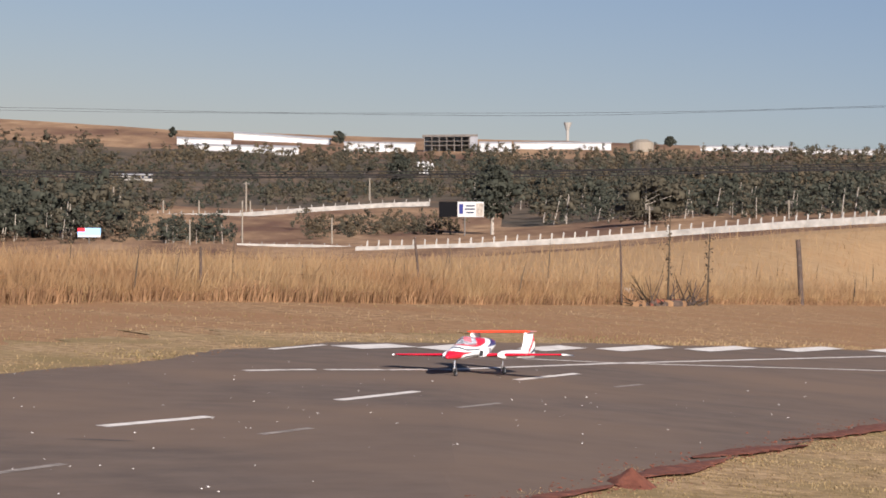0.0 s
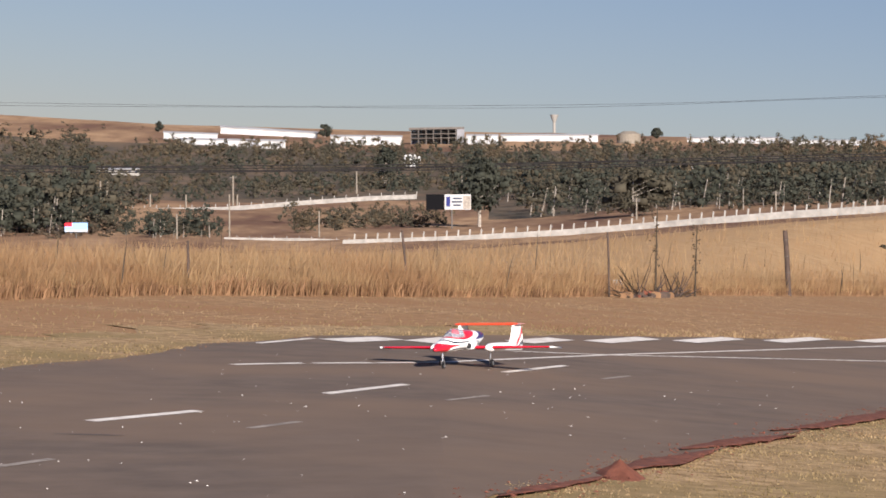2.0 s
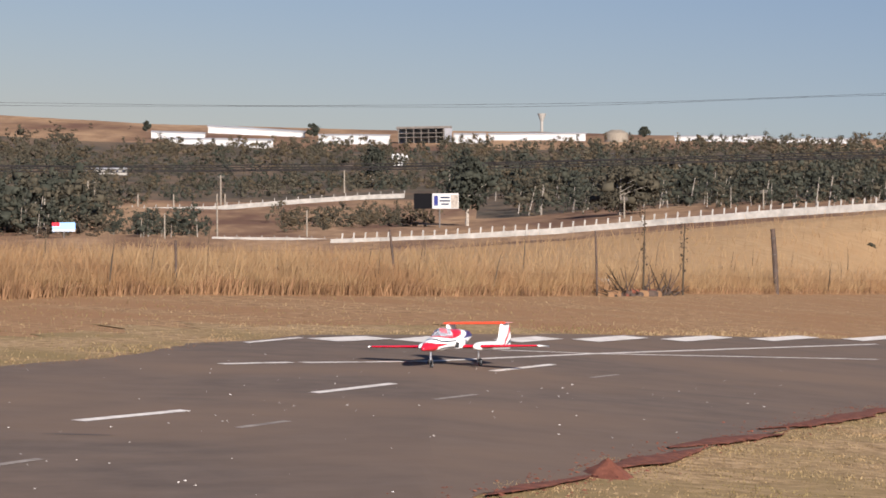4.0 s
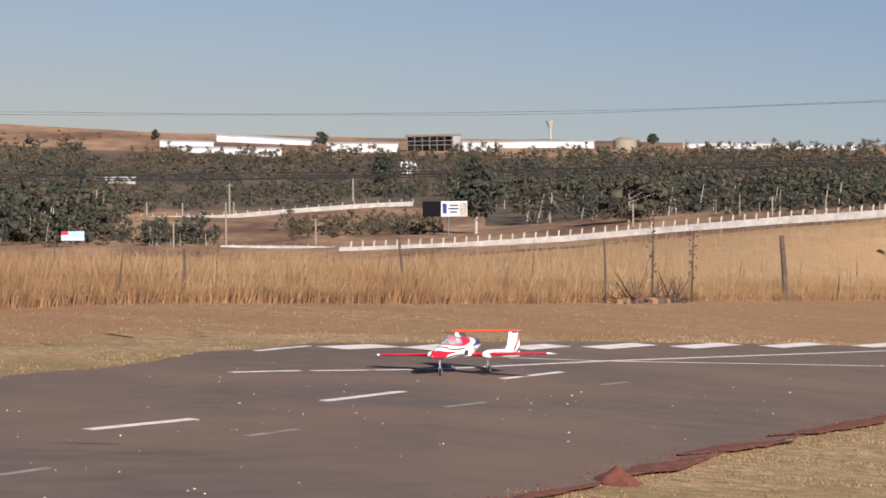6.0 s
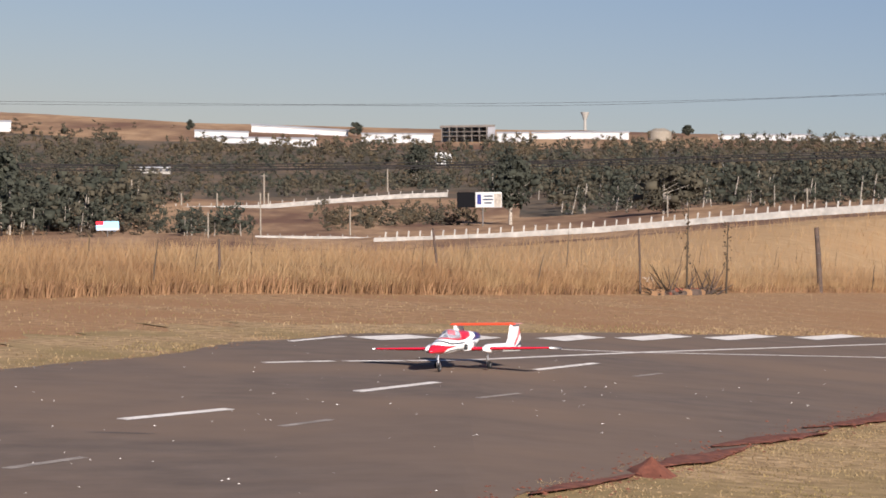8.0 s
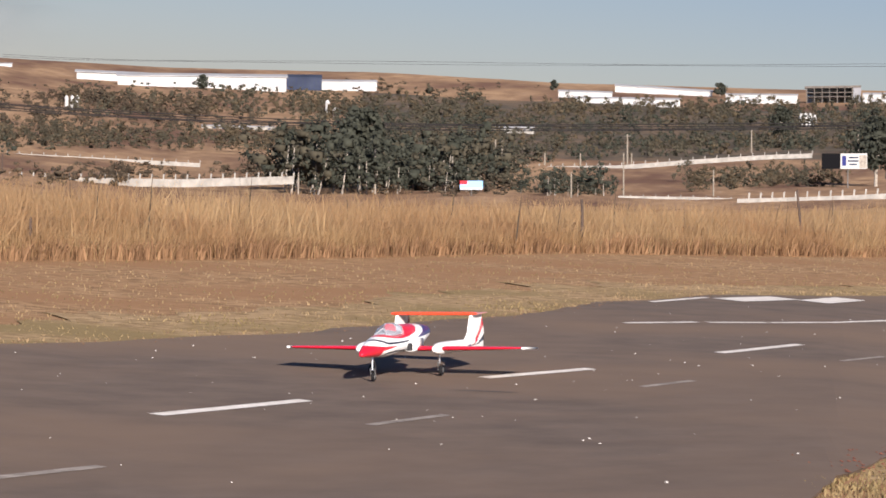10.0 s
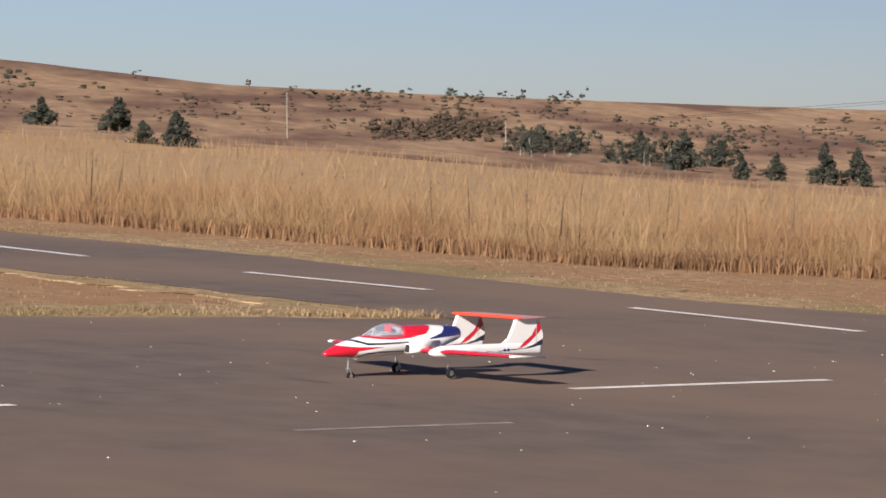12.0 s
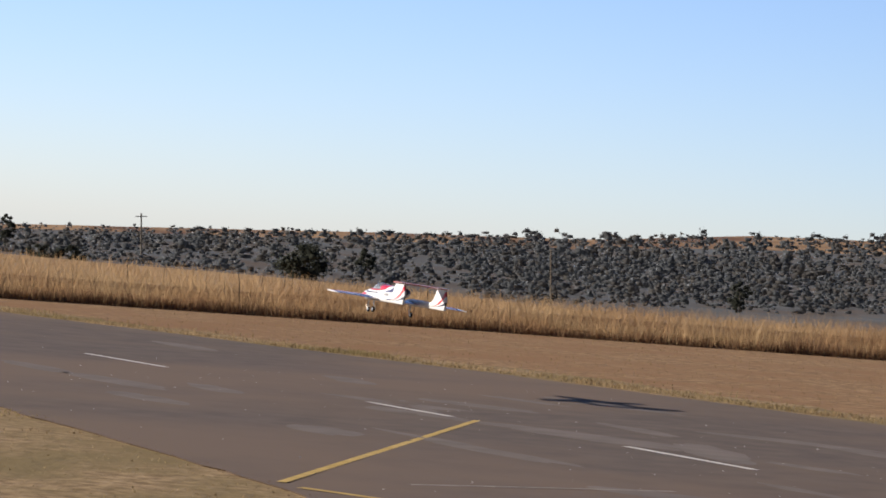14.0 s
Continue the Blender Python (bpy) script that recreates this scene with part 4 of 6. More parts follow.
def loose(name, label, cat, spots, size, mat, seed, flat=0.5):
    """Scattered pebbles or crumbs, joined."""
    rng = np.random.default_rng(seed)
    vs, fs = [], []
    for x, y, k in spots:
        p = lay(x, y, 0.03)
        s = size * k * rng.uniform(0.6, 1.5)
        b = len(vs)
        for c in ((1, 0, 0), (0, 1, 0), (-1, 0, 0), (0, -1, 0), (0, 0, flat)):
            j = rng.uniform(0.6, 1.2)
            vs.append((p.x + c[0] * s * j, p.y + c[1] * s * j, p.z + c[2] * s * j))
        fs += [(b, b + 1, b + 4), (b + 1, b + 2, b + 4), (b + 2, b + 3, b + 4), (b + 3, b, b + 4)]
    return tagged(new(name, mesh_of(name, vs, fs, mat)), label, cat, kind="stuff")


def paving_litter():
    rng = np.random.default_rng(12)
    stones = []
    mid = along([Vector((*c[0], 0)) for c in CENTRE], 300)
    while len(stones) < 800:
        p = mid[rng.integers(0, 300)]
        x, y = p.x + rng.normal(0, 3), p.y + rng.normal(0, 3)
        if paved(x, y):
            stones.append((x, y, 1.0))
    loose("pebble", "small pale pebbles scattered on asphalt", "pebbles", stones, 0.0085, M_WHITE, 1)
    crumbs = []
    line = along([Vector((*p, 0)) for p in NEAR_EDGE[:9]], 200)
    for _ in range(2600):
        p = line[rng.integers(0, 199)]
        crumbs.append((p.x + rng.normal(0, 0.16), p.y + rng.normal(0, 0.25), rng.uniform(0.4, 1.2)))
    loose("red_crumbs", "crumbs of red soil along the runway edge", "soil", crumbs, 0.013, M_SOIL, 2, 0.5)
    soil2 = []
    for base, n in ((FAR_EDGE[3:11], 900), (FAR_EDGE2, 600), (NEAR_EDGE[11:], 900)):
        line = along([Vector((*p, 0)) for p in base], 200)
        for _ in range(n):
            p = line[rng.integers(0, 200)]
            soil2.append((p.x + rng.normal(0, 0.1), p.y + rng.normal(0, 0.12), rng.uniform(0.4, 1.0)))
    loose("edge_crumbs", "brown crumbs of soil at the paving edge", "soil", soil2, 0.012, material("brown soil", (0.1, 0.055, 0.03), (0.2, 0.11, 0.065), 6.0, 0.95), 4, 0.5)


paving_litter()


def soil_bank(centre, wide, tall, seed):
    """A low ridge of loose soil along a line, tapering and crumbling out at both ends."""
    pts = along([Vector((*p, 0)) for p in centre], 70)
    vs, fs, m = [], [], 9
    for i, p in enumerate(pts):
        d = (pts[min(i + 1, 69)] - pts[max(i - 1, 0)]).normalized()
        side = Vector((-d.y, d.x, 0))
        w = wide * math.sin(math.pi * (i + 0.5) / 70) ** 0.6 * (0.8 + 0.5 * noise.noise((p.x * 1.3, p.y * 1.3, seed)))
        for j in range(m):
            u = 2 * j / (m - 1) - 1
            jag = 1 + 0.3 * noise.noise((p.x * 3, p.y * 3, seed + u))
            q = p + side * (u * w * jag)
            lump = 0.6 + 0.8 * abs(noise.noise((q.x * 7, q.y * 7, seed + 3)))
            vs.append(lay(q.x, q.y, 0.03 + 0.5 * tall * (1 - u * u) * lump) if abs(u) < 1 else lay(q.x, q.y, 0.0))
    for i in range(69):
        for j in range(m - 1):
            a = i * m + j
            fs.append((a, a + 1, a + m + 1, a + m))
    tagged(new("red_soil", mesh_of("red_soil", vs, fs, M_SOIL)), "loose red soil washed along the runway edge", "soil", kind="stuff")


def soil_cone(x, y, r, h):
    """A small steep heap of dug soil with an uneven skirt."""
    vs, fs, n, rings = [], [], 28, 8
    for k in range(rings + 1):
        for i in range(n):
            a, u = 2 * math.pi * i / n, k / rings
            rr = r * u * (1 + 0.25 * noise.noise((math.cos(a) * 1.5, math.sin(a) * 1.5, 2.0)))
            q = lay(x + rr * math.cos(a), y + 1.6 * rr * math.sin(a))
            q.z += h * (1 - u) ** 1.15 + 0.012 * noise.noise((rr * math.cos(a) * 22, rr * math.sin(a) * 22, 5.0)) - 0.01 * u
            vs.append(q)
    for k in range(rings):
        for i in range(n):
            a, b = k * n + i, k * n + (i + 1) % n
            fs.append((a, b, b + n, a + n))
    tagged(new("soil_heap", mesh_of("soil_heap", vs, fs, M_SOIL, smooth=True)), "small steep heap of red soil beside the runway", "soil", kind="stuff")


soil_bank([(0.55, 19.3), (0.85, 20.2), (1.15, 21.0), (1.3, 21.5)], 0.13, 0.02, 1.0)
soil_bank([(1.3, 21.9), (1.6, 22.7), (1.95, 23.7), (2.2, 24.5), (2.4, 25.2)], 0.17, 0.03, 2.0)
soil_bank([(2.1, 24.9), (2.5, 25.9), (2.75, 26.6), (3.2, 27.6), (3.35, 27.9)], 0.19, 0.03, 3.0)
soil_bank([(3.2, 28.4), (3.7, 29.5), (4.3, 31.2), (5.0, 33.4), (6.0, 36.0)], 0.21, 0.035, 4.0)
soil_cone(1.4, 21.35, 0.23, 0.125)


def patch(name, x, y, rx, ry, turn, mat, label, seed):
    """A thin irregular stain or scuff lying on the asphalt."""
    vs, n = [lay(x, y, 0.0315)], 22
    for i in range(n):
        a = 2 * math.pi * i / n
        j = 1 + 0.35 * noise.noise((math.cos(a) * 2 + seed, math.sin(a) * 2, seed * 1.7))
        u, v = rx * math.cos(a) * j, ry * math.sin(a) * j
        c, s = math.cos(turn), math.sin(turn)
        vs.append(lay(x + u * c - v * s, y + u * s + v * c, 0.0315))
    ob = new(name, mesh_of(name, vs, [(0, 1 + i, 1 + (i + 1) % n) for i in range(n)], mat))
    ob.parent = runway
    tagged(ob, label)


M_STAIN = material("dark tyre-stained asphalt", (0.055, 0.045, 0.04), (0.1, 0.08, 0.07), 2.5, 0.85)
M_PALE = material("sun-bleached asphalt", (0.128, 0.1, 0.083), (0.188, 0.148, 0.122), 2.5, 0.9)


def scuffs():
    rng = np.random.default_rng(31)
    for k in range(46):
        c = CENTRE[rng.integers(0, len(CENTRE))][0]
        x, y = c[0] + rng.normal(0, 2.0), c[1] + rng.normal(0, 3)
        if paved(x, y) and -4 < y < 22:
            patch("tyre_scuff", x, y, rng.uniform(0.1, 0.3), rng.uniform(0.015, 0.035), rng.normal(0.35, 0.2), M_STAIN, "dark tyre scuff", k)
    for k in range(60):
        c = CENTRE[rng.integers(8, len(CENTRE))][0]
        x, y = c[0] + rng.normal(0, 3.0), c[1] + rng.normal(0, 3)
        if paved(x, y) and y < -21:
            patch("pale_patch", x, y, rng.uniform(0.5, 1.5), rng.uniform(0.1, 0.3), rng.normal(1.0, 0.25), M_PALE, "sun-bleached patch", k + 100)


scuffs()

# ---- country beyond the field ----


def place(az, el):
    """Where a thing stands that is seen there: on the field if it is below the crest, else on the far slope; also its range."""
    if el < at(CREST, az) + 0.05:
        best = None
        for u in np.linspace(0, 1, 60):
            z, r = field_height(az, u)
            miss = abs(math.degrees(math.atan2(z + 0.35 - 1.7, r)) - el)
            if best is None or miss < best[0]:
                best = (miss, z, r)
        if best[0] < 0.12:
            p = hub(az) + way(az) * best[2]
            p.z = best[1]
            return p, best[2]
    return slope(az, el)


def on_site(az, el):
    p, r = place(az, el)
    return Matrix.Translation(p) @ pose(0, 0, 0, 0, -at(LEAN, az), az), r


def leaf_cloud(centres, radii, per, size, seed):
    """Sprays of leaves as small bent quads lapped over lumps of foliage like shingles, ragged at the rim."""
    rng = np.random.default_rng(seed)
    c = np.repeat(np.array(centres), per, 0)
    r = np.repeat(np.array(radii), per, 0)
    n = len(c)
    d = rng.normal(size=(n, 3))
    d /= np.linalg.norm(d, axis=1)[:, None]
    p = c + d * r * rng.uniform(0.6, 1.15, n)[:, None]
    s = np.repeat(np.array(size), per)[:, None] * rng.uniform(0.5, 1.5, (n, 1))
    face = d + np.array([0, 0, 0.35]) + 0.45 * rng.normal(size=(n, 3))
    face /= np.linalg.norm(face, axis=1)[:, None]
    a = np.cross(face, rng.normal(size=(n, 3)))
    a /= np.maximum(np.linalg.norm(a, axis=1), 1e-6)[:, None]
    b = np.cross(face, a)
    v = np.stack([p - a * s, p - b * s * 0.7, p + a * s, p + b * s * 0.7 + face * s * 0.25], 1).reshape(-1, 3)
    f = np.arange(4 * n).reshape(-1, 4)
    return v, f


BOX = np.array([(x, y, z) for z in (-0.7, 0.7) for x, y in ((-0.7, -0.7), (0.7, -0.7), (0.7, 0.7), (-0.7, 0.7))])
BOX_FACES = np.array([(3, 2, 1, 0), (4, 5, 6, 7), (0, 1, 5, 4), (1, 2, 6, 5), (2, 3, 7, 6), (3, 0, 4, 7)])


def lump_cores(centres, radii, shrink, seed):
    """The close inner mass of each lump of foliage, hidden under its leaves."""
    rng = np.random.default_rng(seed)
    c, r = np.array(centres)[:, None, :], np.array(radii)[:, None, :] * shrink
    n, k = len(c), len(BOX)
    v = (c + BOX[None] * r * rng.uniform(0.55, 1.35, (n, k, 1))).reshape(-1, 3)
    f = (BOX_FACES[None] + (np.arange(n) * k)[:, None, None]).reshape(-1, 4)
    return v, f


def foliage(centres, radii, per, size, seed, shrink=0.75):
    v, f = leaf_cloud(centres, radii, per, size, seed)
    w, g = lump_cores(centres, radii, shrink, seed + 1)
    return np.concatenate([v, w]), np.concatenate([f, g + len(v)])


def leaf_mesh(name, v, f, mat):
    me = bpy.data.meshes.new(name)
    me.vertices.add(len(v))
    me.vertices.foreach_set("co", v.ravel())
    me.loops.add(f.size)
    me.loops.foreach_set("vertex_index", f.ravel().astype(np.int32))
    me.polygons.add(len(f))
    me.polygons.foreach_set("loop_start", (np.arange(len(f)) * 4).astype(np.int32))
    me.materials.append(mat)
    me.update(calc_edges=True)
    return me


FOLIAGE = {"dark": [M_LEAF, M_LEAF, M_LEAF, M_OLIVE], "olive": [M_OLIVE, M_OLIVE, M_RUSSET], "scrub": [M_SCRUB], "mixed": [M_LEAF, M_OLIVE, M_OLIVE, M_LEAF, M_OLIVE, M_RUSSET], "gum": [M_GUM_HAZED, M_GUM_HAZED, M_GUM_BROWN_HAZED]}
WOOD_LABEL = {"dark": "dark evergreen wood in the distance", "olive": "dull olive trees in the distance", "scrub": "grey-brown scrub on a dry slope", "mixed": "mixed dark and olive trees in the distance", "gum": "far-slope woods with grey haze painted into their colour"}
wood_count = [0]


def woods(az0, az1, left, right, n, tall, kind):
    """Many far trees between two bearings; left and right give the lowest and highest foot in degrees of elevation."""
    wood_count[0] += 1
    rng = np.random.default_rng(100 + wood_count[0])
    bins, boles = {}, []
    if tall > 0.2:
        n, tall = int(n * (1.9 if az0 < 15 else 1.6)), tall * 0.9
    # woods on these far bearings take the foliage coloured with haze
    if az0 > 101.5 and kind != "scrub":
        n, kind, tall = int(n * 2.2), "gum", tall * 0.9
    for _ in range(n):
        u, w = rng.uniform(0, 1), rng.uniform(0, 1)
        az = az0 + (az1 - az0) * u
        lo, hi = (np.array(left) * (1 - u) + np.array(right) * u)
        clump = noise.noise((az * 1.3, wood_count[0], 0.5))
        if kind == "scrub" and clump < rng.uniform(-0.5, 0.3):
            continue
        el = lo + (hi - lo) * w
        if kind == "gum":
            el = min(el, at(RIDGE, az) - 0.07)
        p, r = slope(az, el)
        h = r * math.tan(radians(tall)) * rng.uniform(0.5, 1.35)
        wd = h * rng.uniform(0.42, 0.68) * (1.5 if kind == "scrub" else 1.15 if kind == "gum" else 1.0)
        m = FOLIAGE[kind][rng.integers(0, len(FOLIAGE[kind]))]
        if tall > 0.4 and kind != "gum" and w > 0.7:
            boles.append((p, h, rng.normal(0, 0.06, 2)))
        cs, rs, sz = bins.setdefault(m.name, ([], [], []))
        k = 2 if tall < 0.2 else 3 if kind == "gum" else 4 if tall < 0.3 else 7
        for j in range(k):
            q = rng.normal(0, 0.48, 2) * wd
            t = (0.3 + 0.62 * (j + rng.uniform(0, 1)) / k) if tall > 0.4 and w > 0.7 else 0.14 + 0.74 * (j + rng.uniform(0, 1)) / k
            grow = wd * (0.95 if k < 4 else 0.62 if k < 7 else 0.5) * (1.0 if t < 0.65 else 0.68) * rng.uniform(0.7, 1.25)
            cs.append((p.x + q[0], p.y + q[1], p.z + h * (t - 0.08)))
            rs.append((grow * 0.75, grow * 0.75, h * (0.22 if k < 4 else 0.18 if k < 7 else 0.13) * rng.uniform(0.7, 1.3)))
            sz.append(max(h * (0.065 if k < 7 else 0.034), r * 0.00022))
    if boles:
        vs, fs = [], []
        for p, h, tilt in boles:
            b, q, e = len(vs), h * 0.016, p + Vector((tilt[0] * h, tilt[1] * h, h * 0.62))
            for c, k in ((p - Vector((0, 0, h * 0.05)), q), (e, q * 0.5)):
                vs += [c + Vector((x * k, y * k, 0)) for x, y in ((1, 0), (0, 1), (-1, 0), (0, -1))]
            fs += [(b + i, b + (i + 1) % 4, b + 4 + (i + 1) % 4, b + 4 + i) for i in range(4)]
        tagged(new("wood_trunks", mesh_of("wood_trunks", vs, fs, M_BARK)), "pale slim trunks of distant gum trees", "trees", kind="stuff")
    for name, (cs, rs, sz) in bins.items():
        v, f = foliage(cs, rs, 7 if tall < 0.2 or kind == "gum" else 12 if tall < 0.3 else 20, sz, 7 * wood_count[0], 0.62 if tall < 0.3 else 0.5)
        ob = new("far_woods" if kind != "scrub" else "scrub", leaf_mesh("far_woods", v, f, bpy.data.materials[name]))
        tagged(ob, WOOD_LABEL[kind], "trees" if kind != "scrub" else "bushes", kind="stuff")


TREES = {"eucalyptus": ("tall dark gum tree with an open crown", M_LEAF, 0.3, 26), "conifer": ("dark conical cypress beyond the field", M_LEAF, 0.06, 34), "pine": ("dark green pine standing by the field", M_LEAF, 0.12, 34),
         "bush": ("round dark bush on dry ground", M_LEAF, 0.04, 16), "olive": ("broad olive-green tree among darker woods", M_OLIVE, 0.15, 24), "dark": ("dark tree on the skyline", M_LEAF, 0.15, 14), "scrub": ("dull brown shrub on a dry slope", M_SCRUB, 0.05, 14),
         "poplar": ("tall yellow-green poplar beyond the grass", M_OLIVE, 0.1, 24)}
tree_count = [0]


def tree(az, el, tall, wide, kind):
    """One tree: a tapered trunk with limbs, and a crown of leaves in uneven lumps."""
    tree_count[0] += 1
    label, mat, clear, lumps = TREES[kind]
    rng = np.random.default_rng(500 + tree_count[0])
    m, r = on_site(az, el)
    h, w = r * math.tan(radians(tall)), r * math.tan(radians(wide)) / 2
    ob = empty("bush" if kind in ("bush", "scrub") else "tree", m, label, "bush" if kind in ("bush", "scrub") else "tree")
    bm = rod((0, 0, -0.03 * h), (0.02 * h, 0, h * 0.75), h * 0.028, h * 0.008, 7)
    cs, rs, sz = [], [], []
    lumps = int(lumps * 1.6)
    for j in range(lumps):
        t = clear + (0.95 - clear) * (j + rng.uniform(0, 1)) / lumps
        if kind in ("conifer", "pine"):
            reach = w * 1.45 * (1.05 - t) * (1.0 if kind == "conifer" else rng.uniform(0.7, 1.4))
        elif kind == "poplar":
            reach = w * (0.6 + 0.4 * math.sin(t * 3))
        else:
            reach = w * math.sin(min(1.0, (t - clear * 0.6) / (1 - clear * 0.6)) * math.pi * 0.86 + 0.25)
        a, q = rng.uniform(0, 2 * math.pi), reach * rng.uniform(0.2, 0.95)
        c = (math.cos(a) * q, math.sin(a) * q, h * t)
        cs.append(c)
        k = max(reach, 0.25 * w) * rng.uniform(0.28, 0.5)
        rs.append((k, k, max(k * 0.7, h * 0.045)))
        sz.append(max(h * 0.028, r * 0.00028))
        if j % 3 == 0 and t < 0.85:
            rod((0.01 * h, 0, h * max(0.1, t - 0.18)), (c[0] * 0.8, c[1] * 0.8, c[2]), h * 0.01, h * 0.004, 5, bm)
    part("trunk", bm, M_BARK, ob)
    v, f = foliage(cs, rs, 46, sz, tree_count[0], 0.62 if kind in ("conifer", "pine", "bush") else 0.42)
    part("crown", leaf_mesh("crown", v, f, mat), None, ob)


def gabled(w, d, h, roof):
    """A long hall: walls with a low double-pitched roof of its own."""
    walls = box(0, w, 0, d, -h * 0.6, h * 0.8)
    bm = bmesh.new()
    o = 0.01 * w
    pts = [(-o, -o, h * 0.8), (w + o, -o, h * 0.8), (w + o, d / 2, h), (-o, d / 2, h), (-o, d + o, h * 0.8), (w + o, d + o, h * 0.8)]
    v = [bm.verts.new(p) for p in pts] + [bm.verts.new((p[0], p[1], p[2] - h * 0.05)) for p in pts]
    for a in ((0, 1, 2, 3), (3, 2, 5, 4), (6, 9, 8, 7), (9, 10, 11, 8), (0, 6, 7, 1), (4, 5, 11, 10), (0, 3, 9, 6), (3, 4, 10, 9), (1, 7, 8, 2), (2, 8, 11, 5)):
        bm.faces.new([v[i] for i in a])
    return walls, bm


M_CLAD = material("bare grey cladding", (0.14, 0.14, 0.15), (0.22, 0.22, 0.23), 0.05, 0.8, spec=0.1)
M_PALE_ROOF = material("pale grey roof sheeting", (0.26, 0.26, 0.265), (0.36, 0.36, 0.365), 0.05, 0.6)


def shed(az0, el0, az1, el1, tall, kind, bays):
    """A long industrial hall seen from its side, from its left foot to its right foot."""
    p0, r0 = place(az0, el0)
    r = r0
    p1 = hub(az1) + way(az1) * r
    p1.z = 1.7 + r * math.tan(radians(el1))
    d = p1 - p0
    w, h = d.length, r * math.tan(radians(tall))
    m = Matrix.Translation(p0) @ d.to_track_quat("X", "Z").to_matrix().to_4x4()
    labels = {"white": "long white industrial hall on the far slope", "grey": "low grey-roofed building among trees", "glass": "dark glass-fronted hall on the far slope", "frame": "unfinished grey concrete frame building"}
    ob = empty("industrial_hall", m, labels[kind], "building", "far buildings")
    depth = min(w * 0.5, h * 3)
    if kind == "frame":
        for i in range(8):
            for k in (0, 1):
                part("column", box(w * i / 7.2, w * i / 7.2 + w * 0.018, depth * k, depth * k + w * 0.02, -h * 0.5, h * 0.92), M_STEEL, ob)
        for z in (0.28, 0.55):
            part("floor_deck", box(0, w * 0.98, 0, depth, h * z, h * (z + 0.045)), M_STEEL, ob)
        part("roof_deck", box(-w * 0.03, w, -0.5, depth, h * 0.86, h), M_STEEL, ob)
        part("back_wall", box(0, w * 0.98, depth + 0.5, depth + 1.5, -h * 0.5, h * 0.86), M_ROOF, ob)
        part("end_wall", box(w * 0.86, w, -0.3, depth, -h * 0.5, h * 0.86), M_CLAD, ob)
        return
    walls, roof = gabled(w, depth, h, 0)
    part("wall", walls, {"white": M_SHED, "grey": M_CONC, "glass": M_DARK}[kind], ob)
    part("roof", roof, {"white": M_PALE_ROOF, "grey": M_ROOF, "glass": M_DARK}[kind], ob)
    for i in range(bays):
        x = w * (i + 0.25) / bays
        if kind == "white":
            part("door", box(x, x + w * (0.35 + 0.2 * (i % 3)) / bays, -h * 0.03, 0.002 * h, 0.0, h * (0.34 + 0.16 * (i % 2))), M_ROOF, ob)
        elif kind == "glass":
            part("mullion", box(x, x + w * 0.03 / bays, -h * 0.02, 0, 0, h * 0.78), M_NAVY, ob)
        else:
            part("window", box(x, x + w * 0.3 / bays, -h * 0.02, 0, h * 0.2, h * 0.5), M_DARK, ob)


def houses(az0, az1, left, right, n, size):
    wood_count[0] += 1
    rng = np.random.default_rng(900 + wood_count[0])
    for _ in range(n):
        u, w = rng.uniform(0, 1), rng.uniform(0, 1)
        lo, hi = np.array(left) * (1 - u) + np.array(right) * u
        az, el = az0 + (az1 - az0) * u, lo + (hi - lo) * w
        p, r = slope(az, el)
        s = r * math.tan(radians(size)) * rng.uniform(0.5, 1.2)
        p.z += s * 0.5
        ob = empty("house", Matrix.Translation(p) @ pose(0, 0, 0, 0, 0, az + rng.uniform(-40, 40)), "small white house on the wooded slope", "house", "houses on the slope")
        walls, roof = gabled(s * rng.uniform(0.8, 1.6), s * 0.8, s * rng.uniform(0.5, 0.9), 0)
        part("wall", walls, M_HOUSE, ob)
        part("roof", roof, M_ROOF if rng.uniform() < 0.6 else M_HOUSE, ob)


def water_tower(az, el, tall):
    m, r = on_site(az, el)
    h = r * math.tan(radians(tall))
    ob = empty("water_tower", m, "pale concrete funnel-shaped water tower", "tower")
    part("shaft", rod((0, 0, -h * 0.3), (0, 0, h * 0.6), h * 0.09, h * 0.08, 14), M_CONC, ob)
    part("bowl", rod((0, 0, h * 0.55), (0, 0, h), h * 0.09, h * 0.26, 18), M_CONC, ob)


def tank(az, el, tall, wide):
    m, r = on_site(az, el)
    h, w = r * math.tan(radians(tall)), r * math.tan(radians(wide)) / 2
    ob = empty("storage_tank", m, "round brown storage tank among trees", "tank")
    part("shell", rod((0, 0, -h * 0.2), (0, 0, h * 0.75), w, w, 24), M_WOOD, ob)
    part("roof", rod((0, 0, h * 0.75), (0, 0, h), w, w * 0.45, 24), M_WOOD, ob)


def silo(az, el, tall):
    m, r = on_site(az, el)
    h = r * math.tan(radians(tall))
    ob = empty("silo", m, "slim white silo beside low buildings", "silo", "silos")
    part("shell", rod((0, 0, -h * 0.1), (0, 0, h * 0.85), h * 0.14, h * 0.14, 12), M_SHED, ob)
    part("cap", rod((0, 0, h * 0.85), (0, 0, h), h * 0.14, h * 0.05, 12), M_SHED, ob)


